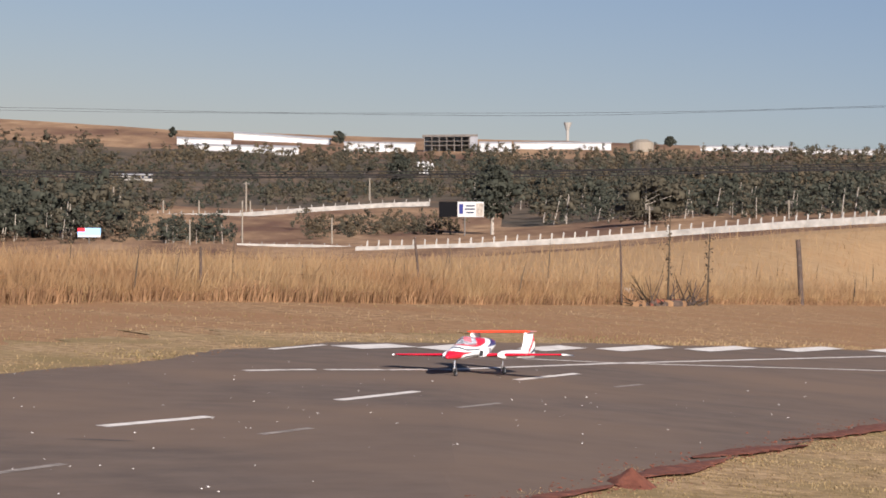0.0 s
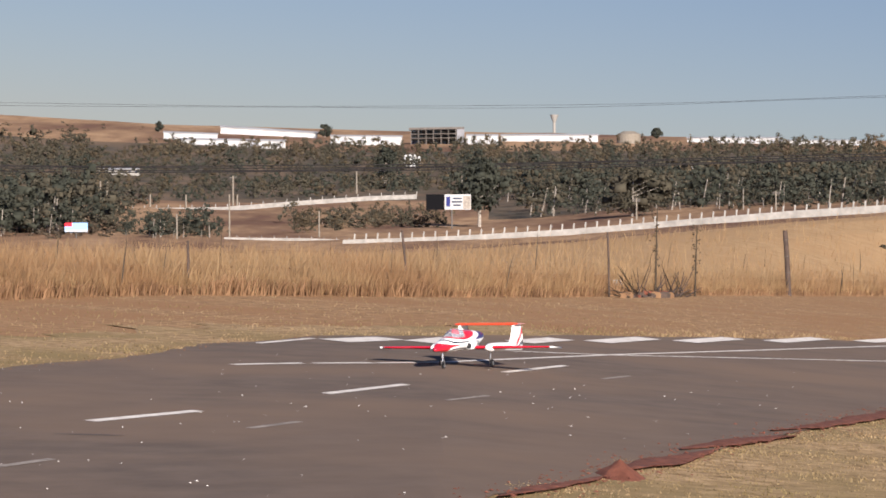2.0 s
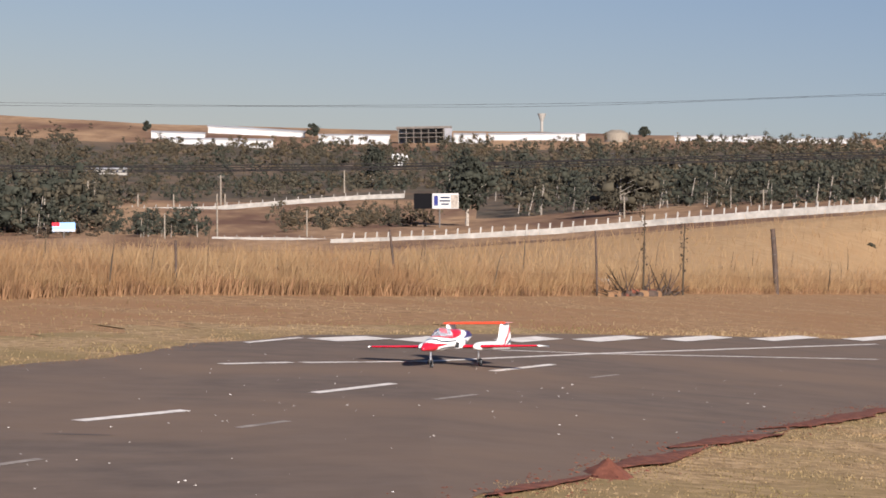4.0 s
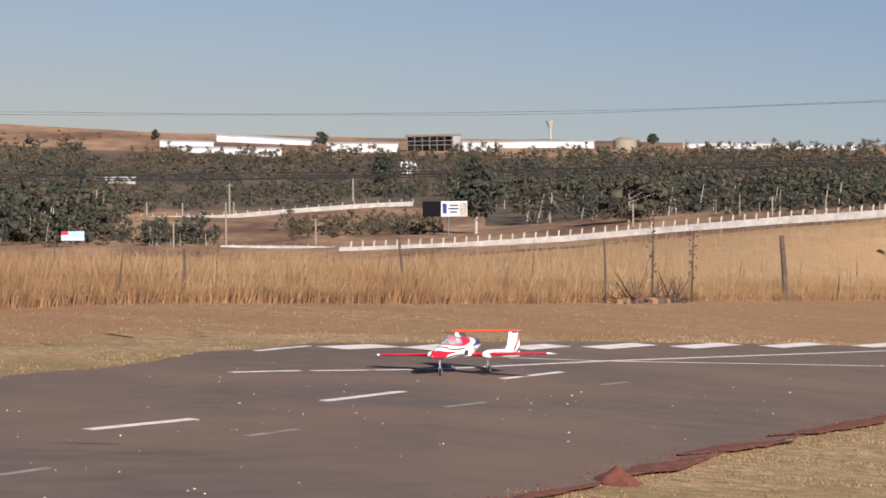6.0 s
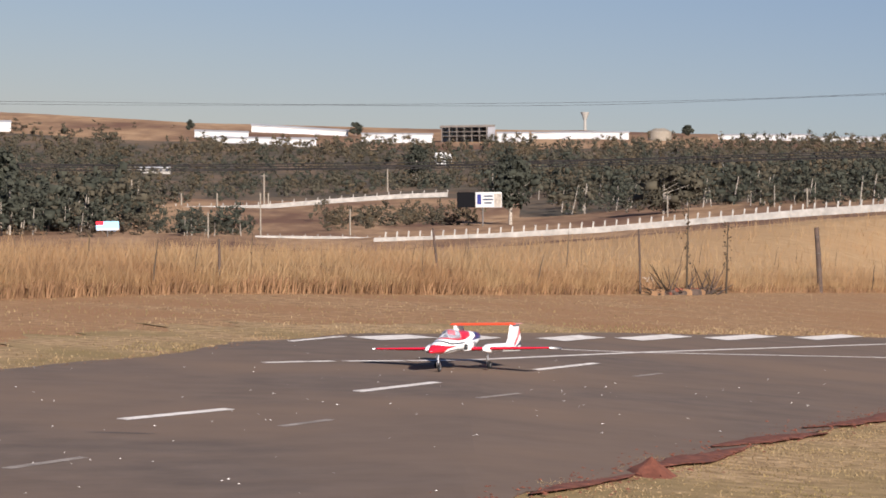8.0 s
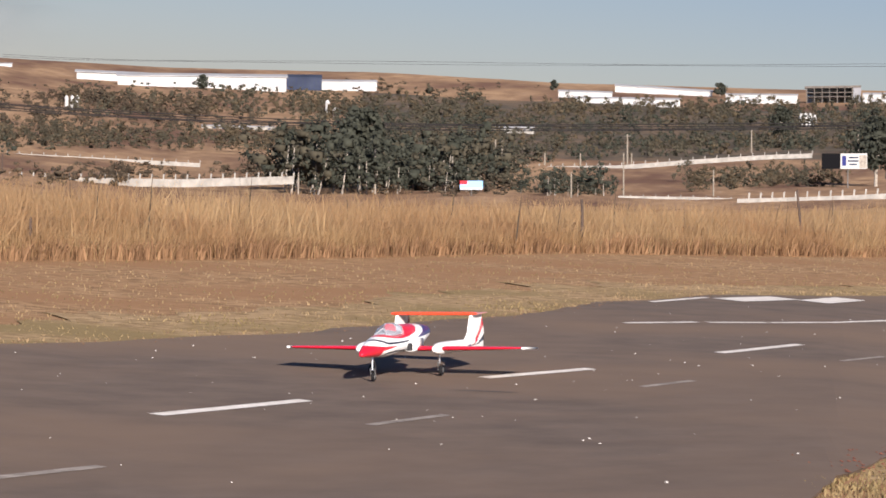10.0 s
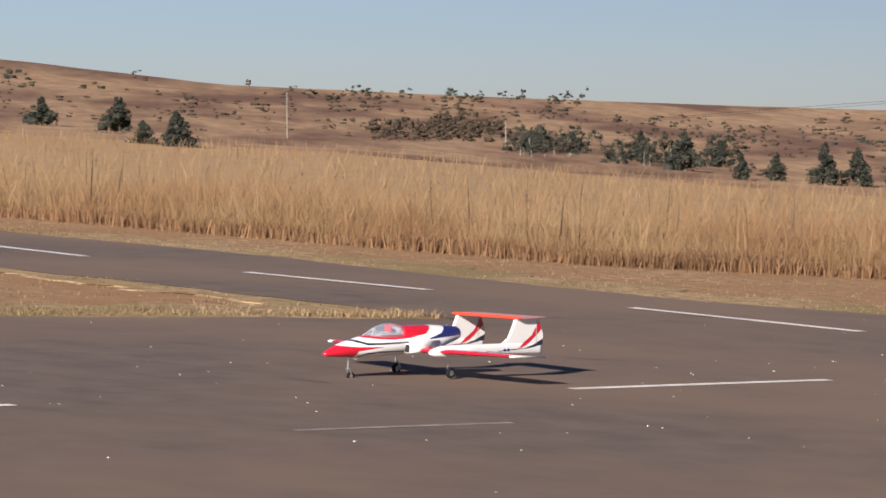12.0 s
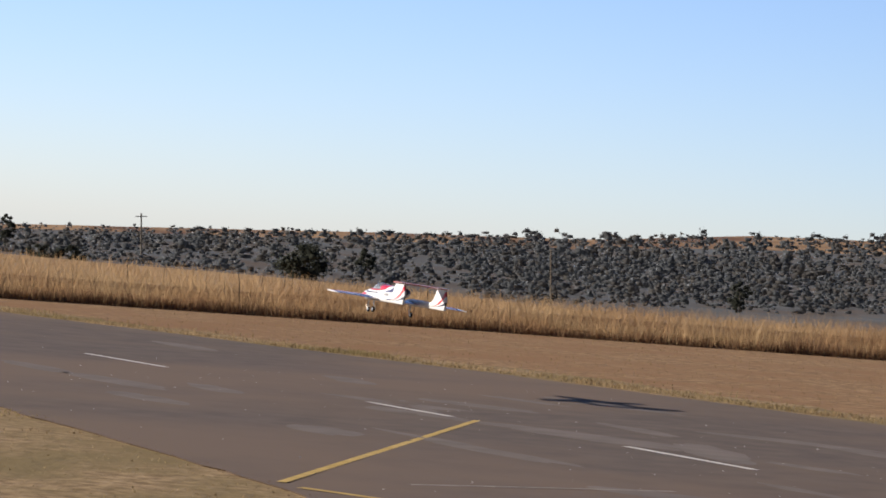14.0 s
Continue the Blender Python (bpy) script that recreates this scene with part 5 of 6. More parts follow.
def utility_pole(az, el, tall, arms):
    m, r = on_site(az, el)
    h = r * math.tan(radians(tall))
    t = max(h * 0.012, r * 0.0003)
    ob = empty("street_lamp" if arms == 2 and az < 0 else "utility_pole", m, "grey double-armed street lamp" if arms == 2 and az < 0 else "weathered timber pole beyond the grass", "pole", "poles")
    part("pole", rod((0, 0, -h * 0.08), (0, 0, h), t, t * 0.75, 8), M_WOOD, ob)
    for i in range(arms):
        z, w = h * (0.93 - 0.08 * i), h * (0.12 if arms < 2 else 0.17)
        part("arm", box(-w, w, -t * 0.5, t * 0.5, z - t * 0.5, z + t * 0.5), M_STEEL, ob)


def pylon(az, el, tall):
    """A lattice tower with a broad portal head and two crossarms."""
    m, r = on_site(az, el)
    h = r * math.tan(radians(tall))
    t = max(h * 0.0055, r * 0.0002)
    ob = empty("pylon", m, "grey lattice steel pylon beyond the field", "pylon", "pylons")

    def half(z):
        return float(np.interp(z, [-0.05, 0.6, 0.78, 0.82], [0.17, 0.085, 0.07, 0.1])) * h

    for sx in (-1, 1):
        for sy in (-1, 1):
            bm = rod((sx * half(-0.05), sy * half(-0.05), -0.05 * h), (sx * half(0.6), sy * half(0.6), 0.6 * h), t, n=5)
            rod((sx * half(0.6), sy * half(0.6), 0.6 * h), (sx * half(0.82), sy * half(0.82) * 0.5, 0.82 * h), t, n=5, bm=bm)
            rod((sx * half(0.82), sy * half(0.82) * 0.5, 0.82 * h), (sx * half(0.82), 0, 0.97 * h), t, n=5, bm=bm)
            part("leg", bm, M_STEEL, ob)
    levels = np.linspace(0, 0.8, 9)
    for a, b in zip(levels, levels[1:]):
        for s in (-1, 1):
            bm = rod((-half(a), s * half(a), a * h), (half(b), s * half(b), b * h), t * 0.7, n=4)
            rod((half(a), s * half(a), a * h), (-half(b), s * half(b), b * h), t * 0.7, n=4, bm=bm)
            rod((s * half(a), -half(a), a * h), (s * half(b), half(b), b * h), t * 0.7, n=4, bm=bm)
            part("brace", bm, M_STEEL, ob)
    for z in (0.9, 0.97):
        bm = rod((-0.11 * h, 0, z * h), (0.11 * h, 0, z * h), t, n=5)
        rod((-0.11 * h, 0, z * h), (0, 0, (z - 0.06) * h), t * 0.7, n=4, bm=bm)
        rod((0.11 * h, 0, z * h), (0, 0, (z - 0.06) * h), t * 0.7, n=4, bm=bm)
        part("crossarm", bm, M_STEEL, ob)
    for x in (-0.1, -0.02, 0.06):
        part("insulator", rod((x * h, 0, 0.9 * h), ((x + 0.02) * h, 0, 0.82 * h), t * 0.8, n=5), M_WIRE, ob)


def billboard(az, el, post, wide, tall):
    m, r = on_site(az, el)
    k = r * math.tan(radians(1.0))
    z0, w, h = post * k, wide * k / 2, tall * k
    ob = empty("billboard", m, "large black and white roadside billboard on one post", "billboard")
    part("post", rod((w * 0.15, 0, -1), (w * 0.15, 0, z0 + h * 0.2), w * 0.04, n=10), M_STEEL, ob)
    part("dark_face", box(-w, -w * 0.18, -w * 0.02, w * 0.05, z0, z0 + h), M_SOOT, ob, "black rear face")
    face = part("white_face", box(-w * 0.17, w, -w * 0.05, w * 0.04, z0, z0 + h), M_SHED, ob, "white printed face")
    part("picture", box(w * 0.66, w * 0.98, -w * 0.06, -w * 0.051, z0 + h * 0.04, z0 + h * 0.9), M_BARK, face, "brown picture")
    for i, (a, b) in enumerate(((0.2, 0.6), (0.15, 0.62), (0.22, 0.55))):
        part("text_bar", box(w * a, w * b, -w * 0.06, -w * 0.051, z0 + h * (0.68 - 0.22 * i), z0 + h * (0.78 - 0.22 * i)), M_DARK, face, "dark lettering bar")
    part("blue_mark", box(-w * 0.1, w * 0.08, -w * 0.06, -w * 0.051, z0 + h * 0.2, z0 + h * 0.85), M_NAVY, face, "blue mark")


def ad_board(az, el, post, wide, tall):
    m, r = on_site(az, el)
    k = r * math.tan(radians(1.0))
    z0, w, h = post * k, wide * k / 2, tall * k
    ob = empty("advert_board", m, "small blue and red roadside advert board", "billboard")
    part("post", rod((0, 0, -1), (0, 0, z0 + h * 0.1), w * 0.06, n=8), M_STEEL, ob)
    part("panel", box(-w, w, -w * 0.05, w * 0.05, z0, z0 + h), plain("pale blue print", (0.2, 0.42, 0.75), 0.5), ob, "blue printed panel")
    part("red_corner", box(-w, -w * 0.35, -w * 0.06, -w * 0.051, z0 + h * 0.6, z0 + h), M_RED, ob, "red corner")
    part("white_band", box(-w, w, -w * 0.06, -w * 0.051, z0 + h * 0.02, z0 + h * 0.22), M_SHED, ob, "white band")


def boundary_wall(line, tall, name):
    """A precast wall in panels between posts, following the lie of the land."""
    ob = empty(name, Matrix.Identity(4), "pale precast concrete boundary wall with posts", "wall")
    azs, els = [q[0] for q in line][::-1], [q[1] for q in line][::-1]
    n = max(6, int(abs(azs[-1] - azs[0]) / 0.2))
    pts = []
    for a in np.linspace(azs[0], azs[-1], n):
        p, r = slope(a, float(np.interp(a, azs, els)))
        r0 = slope(azs[len(azs) // 2], els[len(els) // 2])[1]
        p = hub(a) + way(a) * r0
        p.z = 1.7 + r0 * math.tan(radians(float(np.interp(a, azs, els))))
        pts.append((p, r0 * math.tan(radians(tall)), a))
    for (p, h, a), (q, _, _) in zip(pts, pts[1:]):
        d = q - p
        s = Vector((-d.y, d.x, 0)).normalized() * h * 0.08
        bm = bmesh.new()
        v = [bm.verts.new(c + e + Vector((0, 0, z))) for c in (p, q) for e in (-s, s) for z in (-h * 0.4, h * 0.72)]
        for f in ((0, 1, 3, 2), (4, 6, 7, 5), (0, 4, 5, 1), (2, 3, 7, 6), (1, 5, 7, 3), (0, 2, 6, 4)):
            bm.faces.new([v[i] for i in f])
        part("panel", bm, M_CONC, ob)
        part("post", box(p.x - h * 0.1, p.x + h * 0.1, p.y - h * 0.1, p.y + h * 0.1, p.z - h * 0.4, p.z + h * 1.4), M_CONC, ob)


def cables(line, strands, spread):
    ob = empty("power_cables", Matrix.Identity(4), "dark sagging overhead power cables", "cable")
    line = sorted(line)
    azs, els = [q[0] for q in line], [q[1] for q in line]
    fit = np.polyfit(azs, els, min(5, len(azs) - 1))
    for k in range(strands):
        vs, fs, r = [], [], 620.0
        ring = np.arange(azs[0], azs[-1] + 0.2, 0.25)
        for a in ring:
            p = hub(a) + way(a) * r
            p.z = 1.7 + r * math.tan(radians(float(np.polyval(fit, a)) + spread * (k - strands / 2) * 1.6 + 0.01 * math.sin(a * 0.7 + k * 2)))
            t = r * (0.0002 if strands > 2 else 0.00006)
            d = way(a + 90)
            vs += [p + Vector((0, 0, t)), p - Vector((0, 0, t)) * 0.5 + way(a) * t, p - Vector((0, 0, t)) * 0.5 - way(a) * t]
        for i in range(len(ring) - 1):
            for j in range(3):
                fs.append((3 * i + j, 3 * i + (j + 1) % 3, 3 * i + 3 + (j + 1) % 3, 3 * i + 3 + j))
        part("cable", mesh_of("cable", vs, fs, M_WIRE), None, ob)


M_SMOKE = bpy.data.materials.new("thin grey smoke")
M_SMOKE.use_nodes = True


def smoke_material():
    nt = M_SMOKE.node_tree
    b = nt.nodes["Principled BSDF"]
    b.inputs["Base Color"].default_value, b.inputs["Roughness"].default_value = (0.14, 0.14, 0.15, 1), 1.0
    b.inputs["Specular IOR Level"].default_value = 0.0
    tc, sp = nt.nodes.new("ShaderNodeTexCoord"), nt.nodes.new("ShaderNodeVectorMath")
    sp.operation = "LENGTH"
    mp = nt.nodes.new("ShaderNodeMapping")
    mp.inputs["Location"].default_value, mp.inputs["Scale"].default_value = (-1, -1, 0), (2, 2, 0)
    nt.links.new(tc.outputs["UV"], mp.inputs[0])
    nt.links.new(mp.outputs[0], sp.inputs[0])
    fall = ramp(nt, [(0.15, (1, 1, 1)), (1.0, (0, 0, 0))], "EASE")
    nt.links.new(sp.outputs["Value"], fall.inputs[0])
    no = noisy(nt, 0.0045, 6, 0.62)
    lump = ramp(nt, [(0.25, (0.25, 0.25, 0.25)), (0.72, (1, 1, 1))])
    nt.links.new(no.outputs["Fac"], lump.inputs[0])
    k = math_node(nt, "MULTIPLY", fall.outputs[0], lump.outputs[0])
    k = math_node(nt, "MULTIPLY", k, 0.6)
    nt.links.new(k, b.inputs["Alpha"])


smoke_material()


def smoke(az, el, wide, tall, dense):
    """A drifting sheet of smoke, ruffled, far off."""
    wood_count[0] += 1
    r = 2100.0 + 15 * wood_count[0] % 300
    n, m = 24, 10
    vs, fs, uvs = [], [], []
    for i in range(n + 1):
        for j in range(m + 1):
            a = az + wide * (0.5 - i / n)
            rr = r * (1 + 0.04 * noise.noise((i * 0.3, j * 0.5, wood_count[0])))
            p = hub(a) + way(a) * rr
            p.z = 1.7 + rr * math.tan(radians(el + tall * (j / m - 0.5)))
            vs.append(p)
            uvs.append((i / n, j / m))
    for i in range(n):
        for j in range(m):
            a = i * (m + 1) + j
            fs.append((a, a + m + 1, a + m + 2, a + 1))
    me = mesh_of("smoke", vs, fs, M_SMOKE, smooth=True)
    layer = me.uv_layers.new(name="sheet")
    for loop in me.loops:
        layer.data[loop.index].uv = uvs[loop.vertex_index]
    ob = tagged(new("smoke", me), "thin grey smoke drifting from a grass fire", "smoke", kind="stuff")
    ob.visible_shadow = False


def fence_post(x, y, h, az, lean, thick, kind):
    p = lay(x, y)
    m = Matrix.Translation(p) @ pose(0, 0, 0, 0, lean - at(LEAN, az), az)
    ob = empty("fence_post", m, "dark thick creosoted fence post, leaning" if kind == "dark" else "thin rusty fence standard at the grass edge", "post", "old fence")
    bm = rod((0, 0, -0.2), (0.01, 0.0, h * 0.55), thick / 2, thick * 0.47, 9)
    rod((0.01, 0, h * 0.55), (0.0, 0.01, h), thick * 0.47, thick * 0.42, 9, bm)
    part("shaft", bm, M_RUST, ob)
    if kind == "dark":
        for z in (0.35, 0.6, 0.85):
            part("wire_band", rod((0, 0, h * z), (0, 0, h * z + 0.02), thick * 0.53, n=9), M_STEEL, ob)


def field_post(az, el, tall):
    m, r = on_site(az, el)
    h = r * math.tan(radians(tall))
    ob = empty("field_post", m, "short weathered fence post in tall dry grass", "post", "field posts")
    bm = rod((0, 0, -0.3), (0, 0, h + 0.15), h * 0.06, h * 0.05, 7)
    part("shaft", bm, M_RUST, ob)


def rubbish_heap(*q):
    """Broken branches and rubble heaped at the edge of the grass, with two dry stalks."""
    rng = np.random.default_rng(77)
    a, b, c, d = [lay(q[i], q[i + 1]) for i in (0, 2, 4, 6)]
    up = Vector((0, 0, 1))
    right = (c - a).normalized()
    tilt = Matrix.Rotation(radians(-5), 3, way(-4))
    heap = empty("branch_heap", Matrix.Translation(b), "heap of broken branches and rubble in dry grass", "rubbish")
    for i in range(80):
        s = right * rng.uniform(-3.2, 3.4) + way(-4) * rng.uniform(-1, 1)
        e = s + right * rng.normal(-0.3, 1.3) + tilt @ up * (rng.uniform(0.1, 1.0) ** 2 * 0.7)
        part("branch", rod(s, e, rng.uniform(0.01, 0.024), 0.006, 5), M_RUST if i % 3 else M_SCRUB, heap)
    for i in range(26):
        s = right * rng.uniform(-3.4, 2.2) + way(-4) * rng.uniform(-1.2, 0.2)
        k = rng.uniform(0.05, 0.13)
        part("rubble", box(s.x - k, s.x + k, s.y - k, s.y + k, -0.05, k * 1.1, k * 0.25), (M_UNDER, M_SOIL, M_RUST, M_RUST)[i % 4], heap)
    for p, h in ((b, 2.1), (c, 1.75)):
        st = empty("dry_stalk", Matrix.Translation(p) @ tilt.to_4x4(), "tall grey dead weed stalk with seed heads", "weed")
        part("stem", rod((0, 0, 0), (0.05, 0, h), 0.026, 0.01, 6), M_SCRUB, st)
        cs = [(0.02 + rng.normal(0, 0.06), rng.normal(0, 0.06), h * t) for t in np.linspace(0.3, 1, 16)]
        v, f = leaf_cloud(cs, [(0.05, 0.05, 0.1)] * 16, 8, [0.025] * 16, 5)
        tagged(part("seed_heads", leaf_mesh("seed_heads", v, f, M_SCRUB), None, st), "brown dry seed heads", kind="stuff")
    blk = empty("white_stone", Matrix.Translation(lay(4.55, 78.8)), "whitewashed boundary stone at the grass edge", "stone")
    part("stone_body", box(-0.28, 0.28, -0.2, 0.2, -0.05, 0.34, 0.06), M_SHED, blk)



# -- woods and scrub, sector by sector --
woods(8.68, 5.14, (0.83, 0.46), (1.02, 0.73), 45, 0.123, "scrub")
woods(9.62, -9.62, (0.16, 0.02), (1.95, 1.79), 190, 0.349, "olive")
woods(9.60, -9.64, (-0.04, -0.27), (1.72, 1.47), 230, 0.390, "mixed")
woods(9.57, -0.36, (-0.41, -0.55), (0.53, 0.38), 100, 0.370, "mixed")
woods(-0.36, -9.69, (0.50, 0.18), (1.26, 1.04), 190, 0.657, "mixed")
woods(-1.72, -9.69, (0.30, 0.06), (1.21, 0.96), 80, 0.740, "dark")
woods(5.58, 3.75, (-0.85, -1.02), (-0.68, -0.85), 24, 0.514, "dark")
woods(2.54, -0.12, (-0.44, -0.63), (-0.19, -0.34), 38, 0.431, "olive")
woods(9.25, 5.53, (-0.60, -1.16), (-0.25, -0.76), 52, 0.596, "mixed")
woods(8.60, 5.28, (-1.10, -1.29), (-0.79, -0.99), 34, 0.267, "scrub")
tree(-0.85, -0.22, 1.284, 1.181, "eucalyptus")
tree(0.91, 0.33, 0.770, 0.462, "eucalyptus")
tree(-3.59, 0.19, 0.904, 1.541, "olive")
tree(2.07, 1.14, 0.247, 0.267, "dark")
tree(-3.91, 1.64, 0.205, 0.205, "dark")
tree(5.05, 0.97, 0.205, 0.185, "dark")
woods(13.78, 6.20, (0.07, -0.30), (0.71, 0.34), 130, 0.267, "olive")
woods(13.73, 8.89, (-0.56, -0.70), (-0.16, -0.31), 44, 0.205, "scrub")
woods(9.99, 6.07, (-1.13, -1.36), (-0.79, -1.00), 42, 1.150, "dark")
woods(13.67, 9.85, (-1.21, -1.43), (-0.88, -1.08), 28, 0.247, "scrub")
tree(8.40, -1.14, 1.541, 1.130, "eucalyptus")
tree(9.52, -1.24, 1.130, 0.924, "eucalyptus")
tree(6.57, -0.93, 0.976, 0.719, "eucalyptus")
tree(11.39, 0.39, 0.308, 0.308, "dark")
woods(20.85, 9.77, (-1.22, -1.49), (-0.31, -0.58), 160, 0.431, "olive")
woods(20.88, 10.11, (-0.82, -1.09), (0.03, -0.20), 110, 0.288, "scrub")
woods(20.41, 15.96, (-1.69, -1.95), (-1.36, -1.61), 28, 0.390, "olive")
woods(14.93, 10.02, (-1.35, -1.61), (-0.97, -1.20), 26, 0.267, "scrub")
woods(17.44, 15.61, (0.52, 0.42), (0.68, 0.55), 24, 0.164, "dark")
woods(20.34, 9.66, (0.04, -0.46), (0.78, 0.27), 55, 0.123, "scrub")
tree(18.62, 0.34, 0.247, 0.308, "dark")
tree(11.17, 0.45, 0.288, 0.370, "dark")
tree(12.76, -1.45, 0.431, 0.616, "scrub")
woods(27.54, 22.06, (-1.02, -1.48), (-0.75, -1.19), 95, 0.596, "olive")
woods(27.56, 10.99, (-0.62, -0.97), (0.17, -0.08), 170, 0.349, "scrub")
woods(22.04, 14.66, (-1.16, -1.40), (-0.87, -1.09), 24, 0.288, "dark")
woods(27.29, 20.47, (-0.09, -0.60), (0.17, -0.29), 80, 0.288, "scrub")
woods(21.52, 20.49, (0.48, 0.41), (0.48, 0.42), 14, 0.144, "dark")
woods(16.95, 15.67, (0.48, 0.43), (0.53, 0.49), 16, 0.144, "dark")
tree(22.45, -1.21, 0.770, 0.822, "olive")
tree(23.57, -1.25, 0.770, 1.130, "olive")
woods(29.07, 25.58, (-0.70, -0.95), (-0.68, -0.90), 55, 0.329, "dark")
woods(25.58, 19.80, (-0.68, -1.07), (-0.54, -0.92), 60, 0.462, "olive")
woods(27.16, 19.84, (0.01, -0.50), (0.27, -0.34), 120, 0.370, "scrub")
woods(35.83, 27.17, (-0.05, -0.41), (0.22, -0.09), 80, 0.154, "scrub")
woods(35.81, 32.77, (-0.51, -0.71), (-0.47, -0.67), 30, 0.205, "scrub")
tree(35.65, -0.76, 0.514, 0.318, "conifer")
tree(35.00, -0.75, 0.534, 0.331, "conifer")
tree(34.13, -0.79, 0.781, 0.484, "conifer")
tree(33.55, -0.80, 0.719, 0.446, "conifer")
tree(32.93, -0.81, 0.360, 0.223, "conifer")
tree(32.35, -0.80, 0.678, 0.420, "conifer")
tree(31.94, -0.80, 0.565, 0.350, "conifer")
tree(31.12, -0.85, 0.719, 0.446, "conifer")
tree(30.50, -0.86, 0.678, 0.420, "conifer")
tree(29.99, -0.87, 0.678, 0.420, "conifer")
tree(37.47, -0.48, 0.565, 0.480, "conifer")
tree(36.67, -0.63, 0.719, 0.611, "conifer")
tree(36.03, -0.53, 0.493, 0.419, "conifer")
woods(39.83, 38.50, (-0.34, -0.50), (-0.36, -0.47), 16, 0.514, "dark")
woods(43.10, 38.54, (0.43, 0.16), (0.62, 0.33), 70, 0.154, "scrub")
woods(42.17, 39.74, (-0.10, -0.30), (-0.03, -0.22), 30, 0.329, "scrub")
woods(42.79, 32.58, (0.28, -0.23), (0.46, 0.05), 80, 0.134, "scrub")
tree(48.25, -0.22, 0.514, 0.493, "pine")
tree(46.87, -0.33, 0.678, 0.534, "pine")
tree(46.36, -0.52, 0.678, 0.565, "pine")
tree(45.75, -0.56, 0.924, 0.637, "pine")
woods(39.65, 38.63, (-0.31, -0.44), (-0.34, -0.42), 12, 0.411, "dark")
woods(38.11, 35.86, (-0.46, -0.61), (-0.41, -0.56), 26, 0.514, "dark")
woods(45.42, 43.78, (0.26, 0.11), (0.29, 0.15), 22, 0.205, "scrub")
woods(43.99, 38.46, (0.57, 0.37), (0.65, 0.51), 66, 0.154, "dark")
woods(41.41, 39.87, (0.05, -0.25), (0.06, -0.28), 22, 0.360, "scrub")
woods(49.38, 45.01, (0.47, -0.08), (0.48, -0.08), 45, 0.144, "scrub")
tree(57.03, -0.17, 0.390, 0.473, "bush")
tree(49.25, -0.22, 0.288, 0.370, "bush")
tree(50.20, 0.11, 0.329, 0.205, "bush")
tree(58.71, -0.13, 0.349, 0.349, "scrub")
woods(59.81, 54.06, (1.17, 1.04), (1.09, 1.00), 95, 0.226, "dark")
woods(54.01, 52.57, (1.03, 0.92), (1.01, 0.95), 18, 0.103, "dark")
woods(52.56, 48.44, (0.95, 0.76), (0.67, 0.40), 64, 0.185, "dark")
woods(53.88, 50.07, (0.73, 0.59), (0.54, 0.43), 32, 0.123, "scrub")
woods(59.80, 43.47, (0.89, -0.07), (0.74, -0.12), 110, 0.113, "scrub")
woods(69.58, 64.39, (1.41, 1.28), (1.30, 1.19), 44, 0.164, "dark")
woods(64.39, 61.82, (1.33, 1.17), (1.35, 1.23), 56, 0.267, "dark")
woods(61.82, 54.02, (1.33, 1.21), (1.09, 0.99), 120, 0.205, "dark")
woods(67.22, 60.06, (0.93, 0.07), (1.15, 0.05), 90, 0.144, "scrub")
woods(69.50, 65.63, (0.25, -0.17), (0.03, -0.16), 44, 0.452, "mixed")
woods(60.05, 53.21, (1.05, 0.03), (0.78, 0.02), 60, 0.123, "scrub")
tree(61.66, -0.18, 0.370, 0.555, "bush")
tree(63.99, 0.04, 0.308, 0.329, "bush")
tree(63.05, -0.22, 0.247, 0.534, "bush")
tree(58.63, -0.11, 0.308, 0.370, "scrub")
woods(76.17, 74.56, (0.02, -0.25), (0.04, -0.15), 18, 0.390, "dark")
woods(74.55, 70.17, (-0.06, -0.29), (0.12, -0.07), 26, 0.308, "olive")
woods(70.40, 66.68, (0.46, -0.02), (0.27, -0.05), 56, 0.431, "mixed")
woods(66.66, 62.66, (0.02, -0.16), (0.04, -0.16), 44, 0.308, "olive")
woods(76.25, 71.58, (1.08, 0.56), (1.14, 0.71), 75, 0.185, "scrub")
woods(76.27, 67.50, (1.44, 1.30), (1.51, 1.40), 100, 0.144, "dark")
woods(64.41, 61.80, (1.39, 1.26), (1.35, 1.25), 56, 0.288, "dark")
woods(61.75, 59.94, (1.36, 1.23), (1.30, 1.20), 22, 0.164, "dark")
tree(73.68, -0.19, 0.534, 0.370, "bush")
tree(66.54, -0.55, 0.820, 0.800, "bush")
woods(84.05, 76.29, (-0.27, -0.43), (-0.16, -0.28), 95, 0.431, "dark")
woods(76.14, 74.61, (-0.16, -0.31), (-0.14, -0.24), 22, 0.390, "olive")
woods(89.45, 84.56, (-0.23, -0.55), (-0.25, -0.41), 56, 0.514, "mixed")
woods(84.83, 82.48, (0.51, 0.40), (0.68, 0.59), 32, 0.144, "dark")
woods(79.17, 73.82, (1.06, 0.45), (1.27, 0.65), 90, 0.205, "scrub")
woods(86.83, 79.24, (1.30, 1.20), (1.34, 1.19), 66, 0.103, "dark")
woods(79.25, 73.15, (1.39, 1.22), (1.48, 1.37), 76, 0.144, "dark")
woods(89.43, 80.97, (0.89, -0.22), (1.10, 0.28), 40, 0.092, "scrub")
tree(83.19, -0.01, 0.555, 0.431, "bush")
woods(101.36, 96.47, (-0.26, -0.66), (-0.21, -0.48), 85, 0.565, "dark")
woods(97.92, 93.80, (-0.13, -0.69), (-0.24, -0.64), 85, 0.616, "mixed")
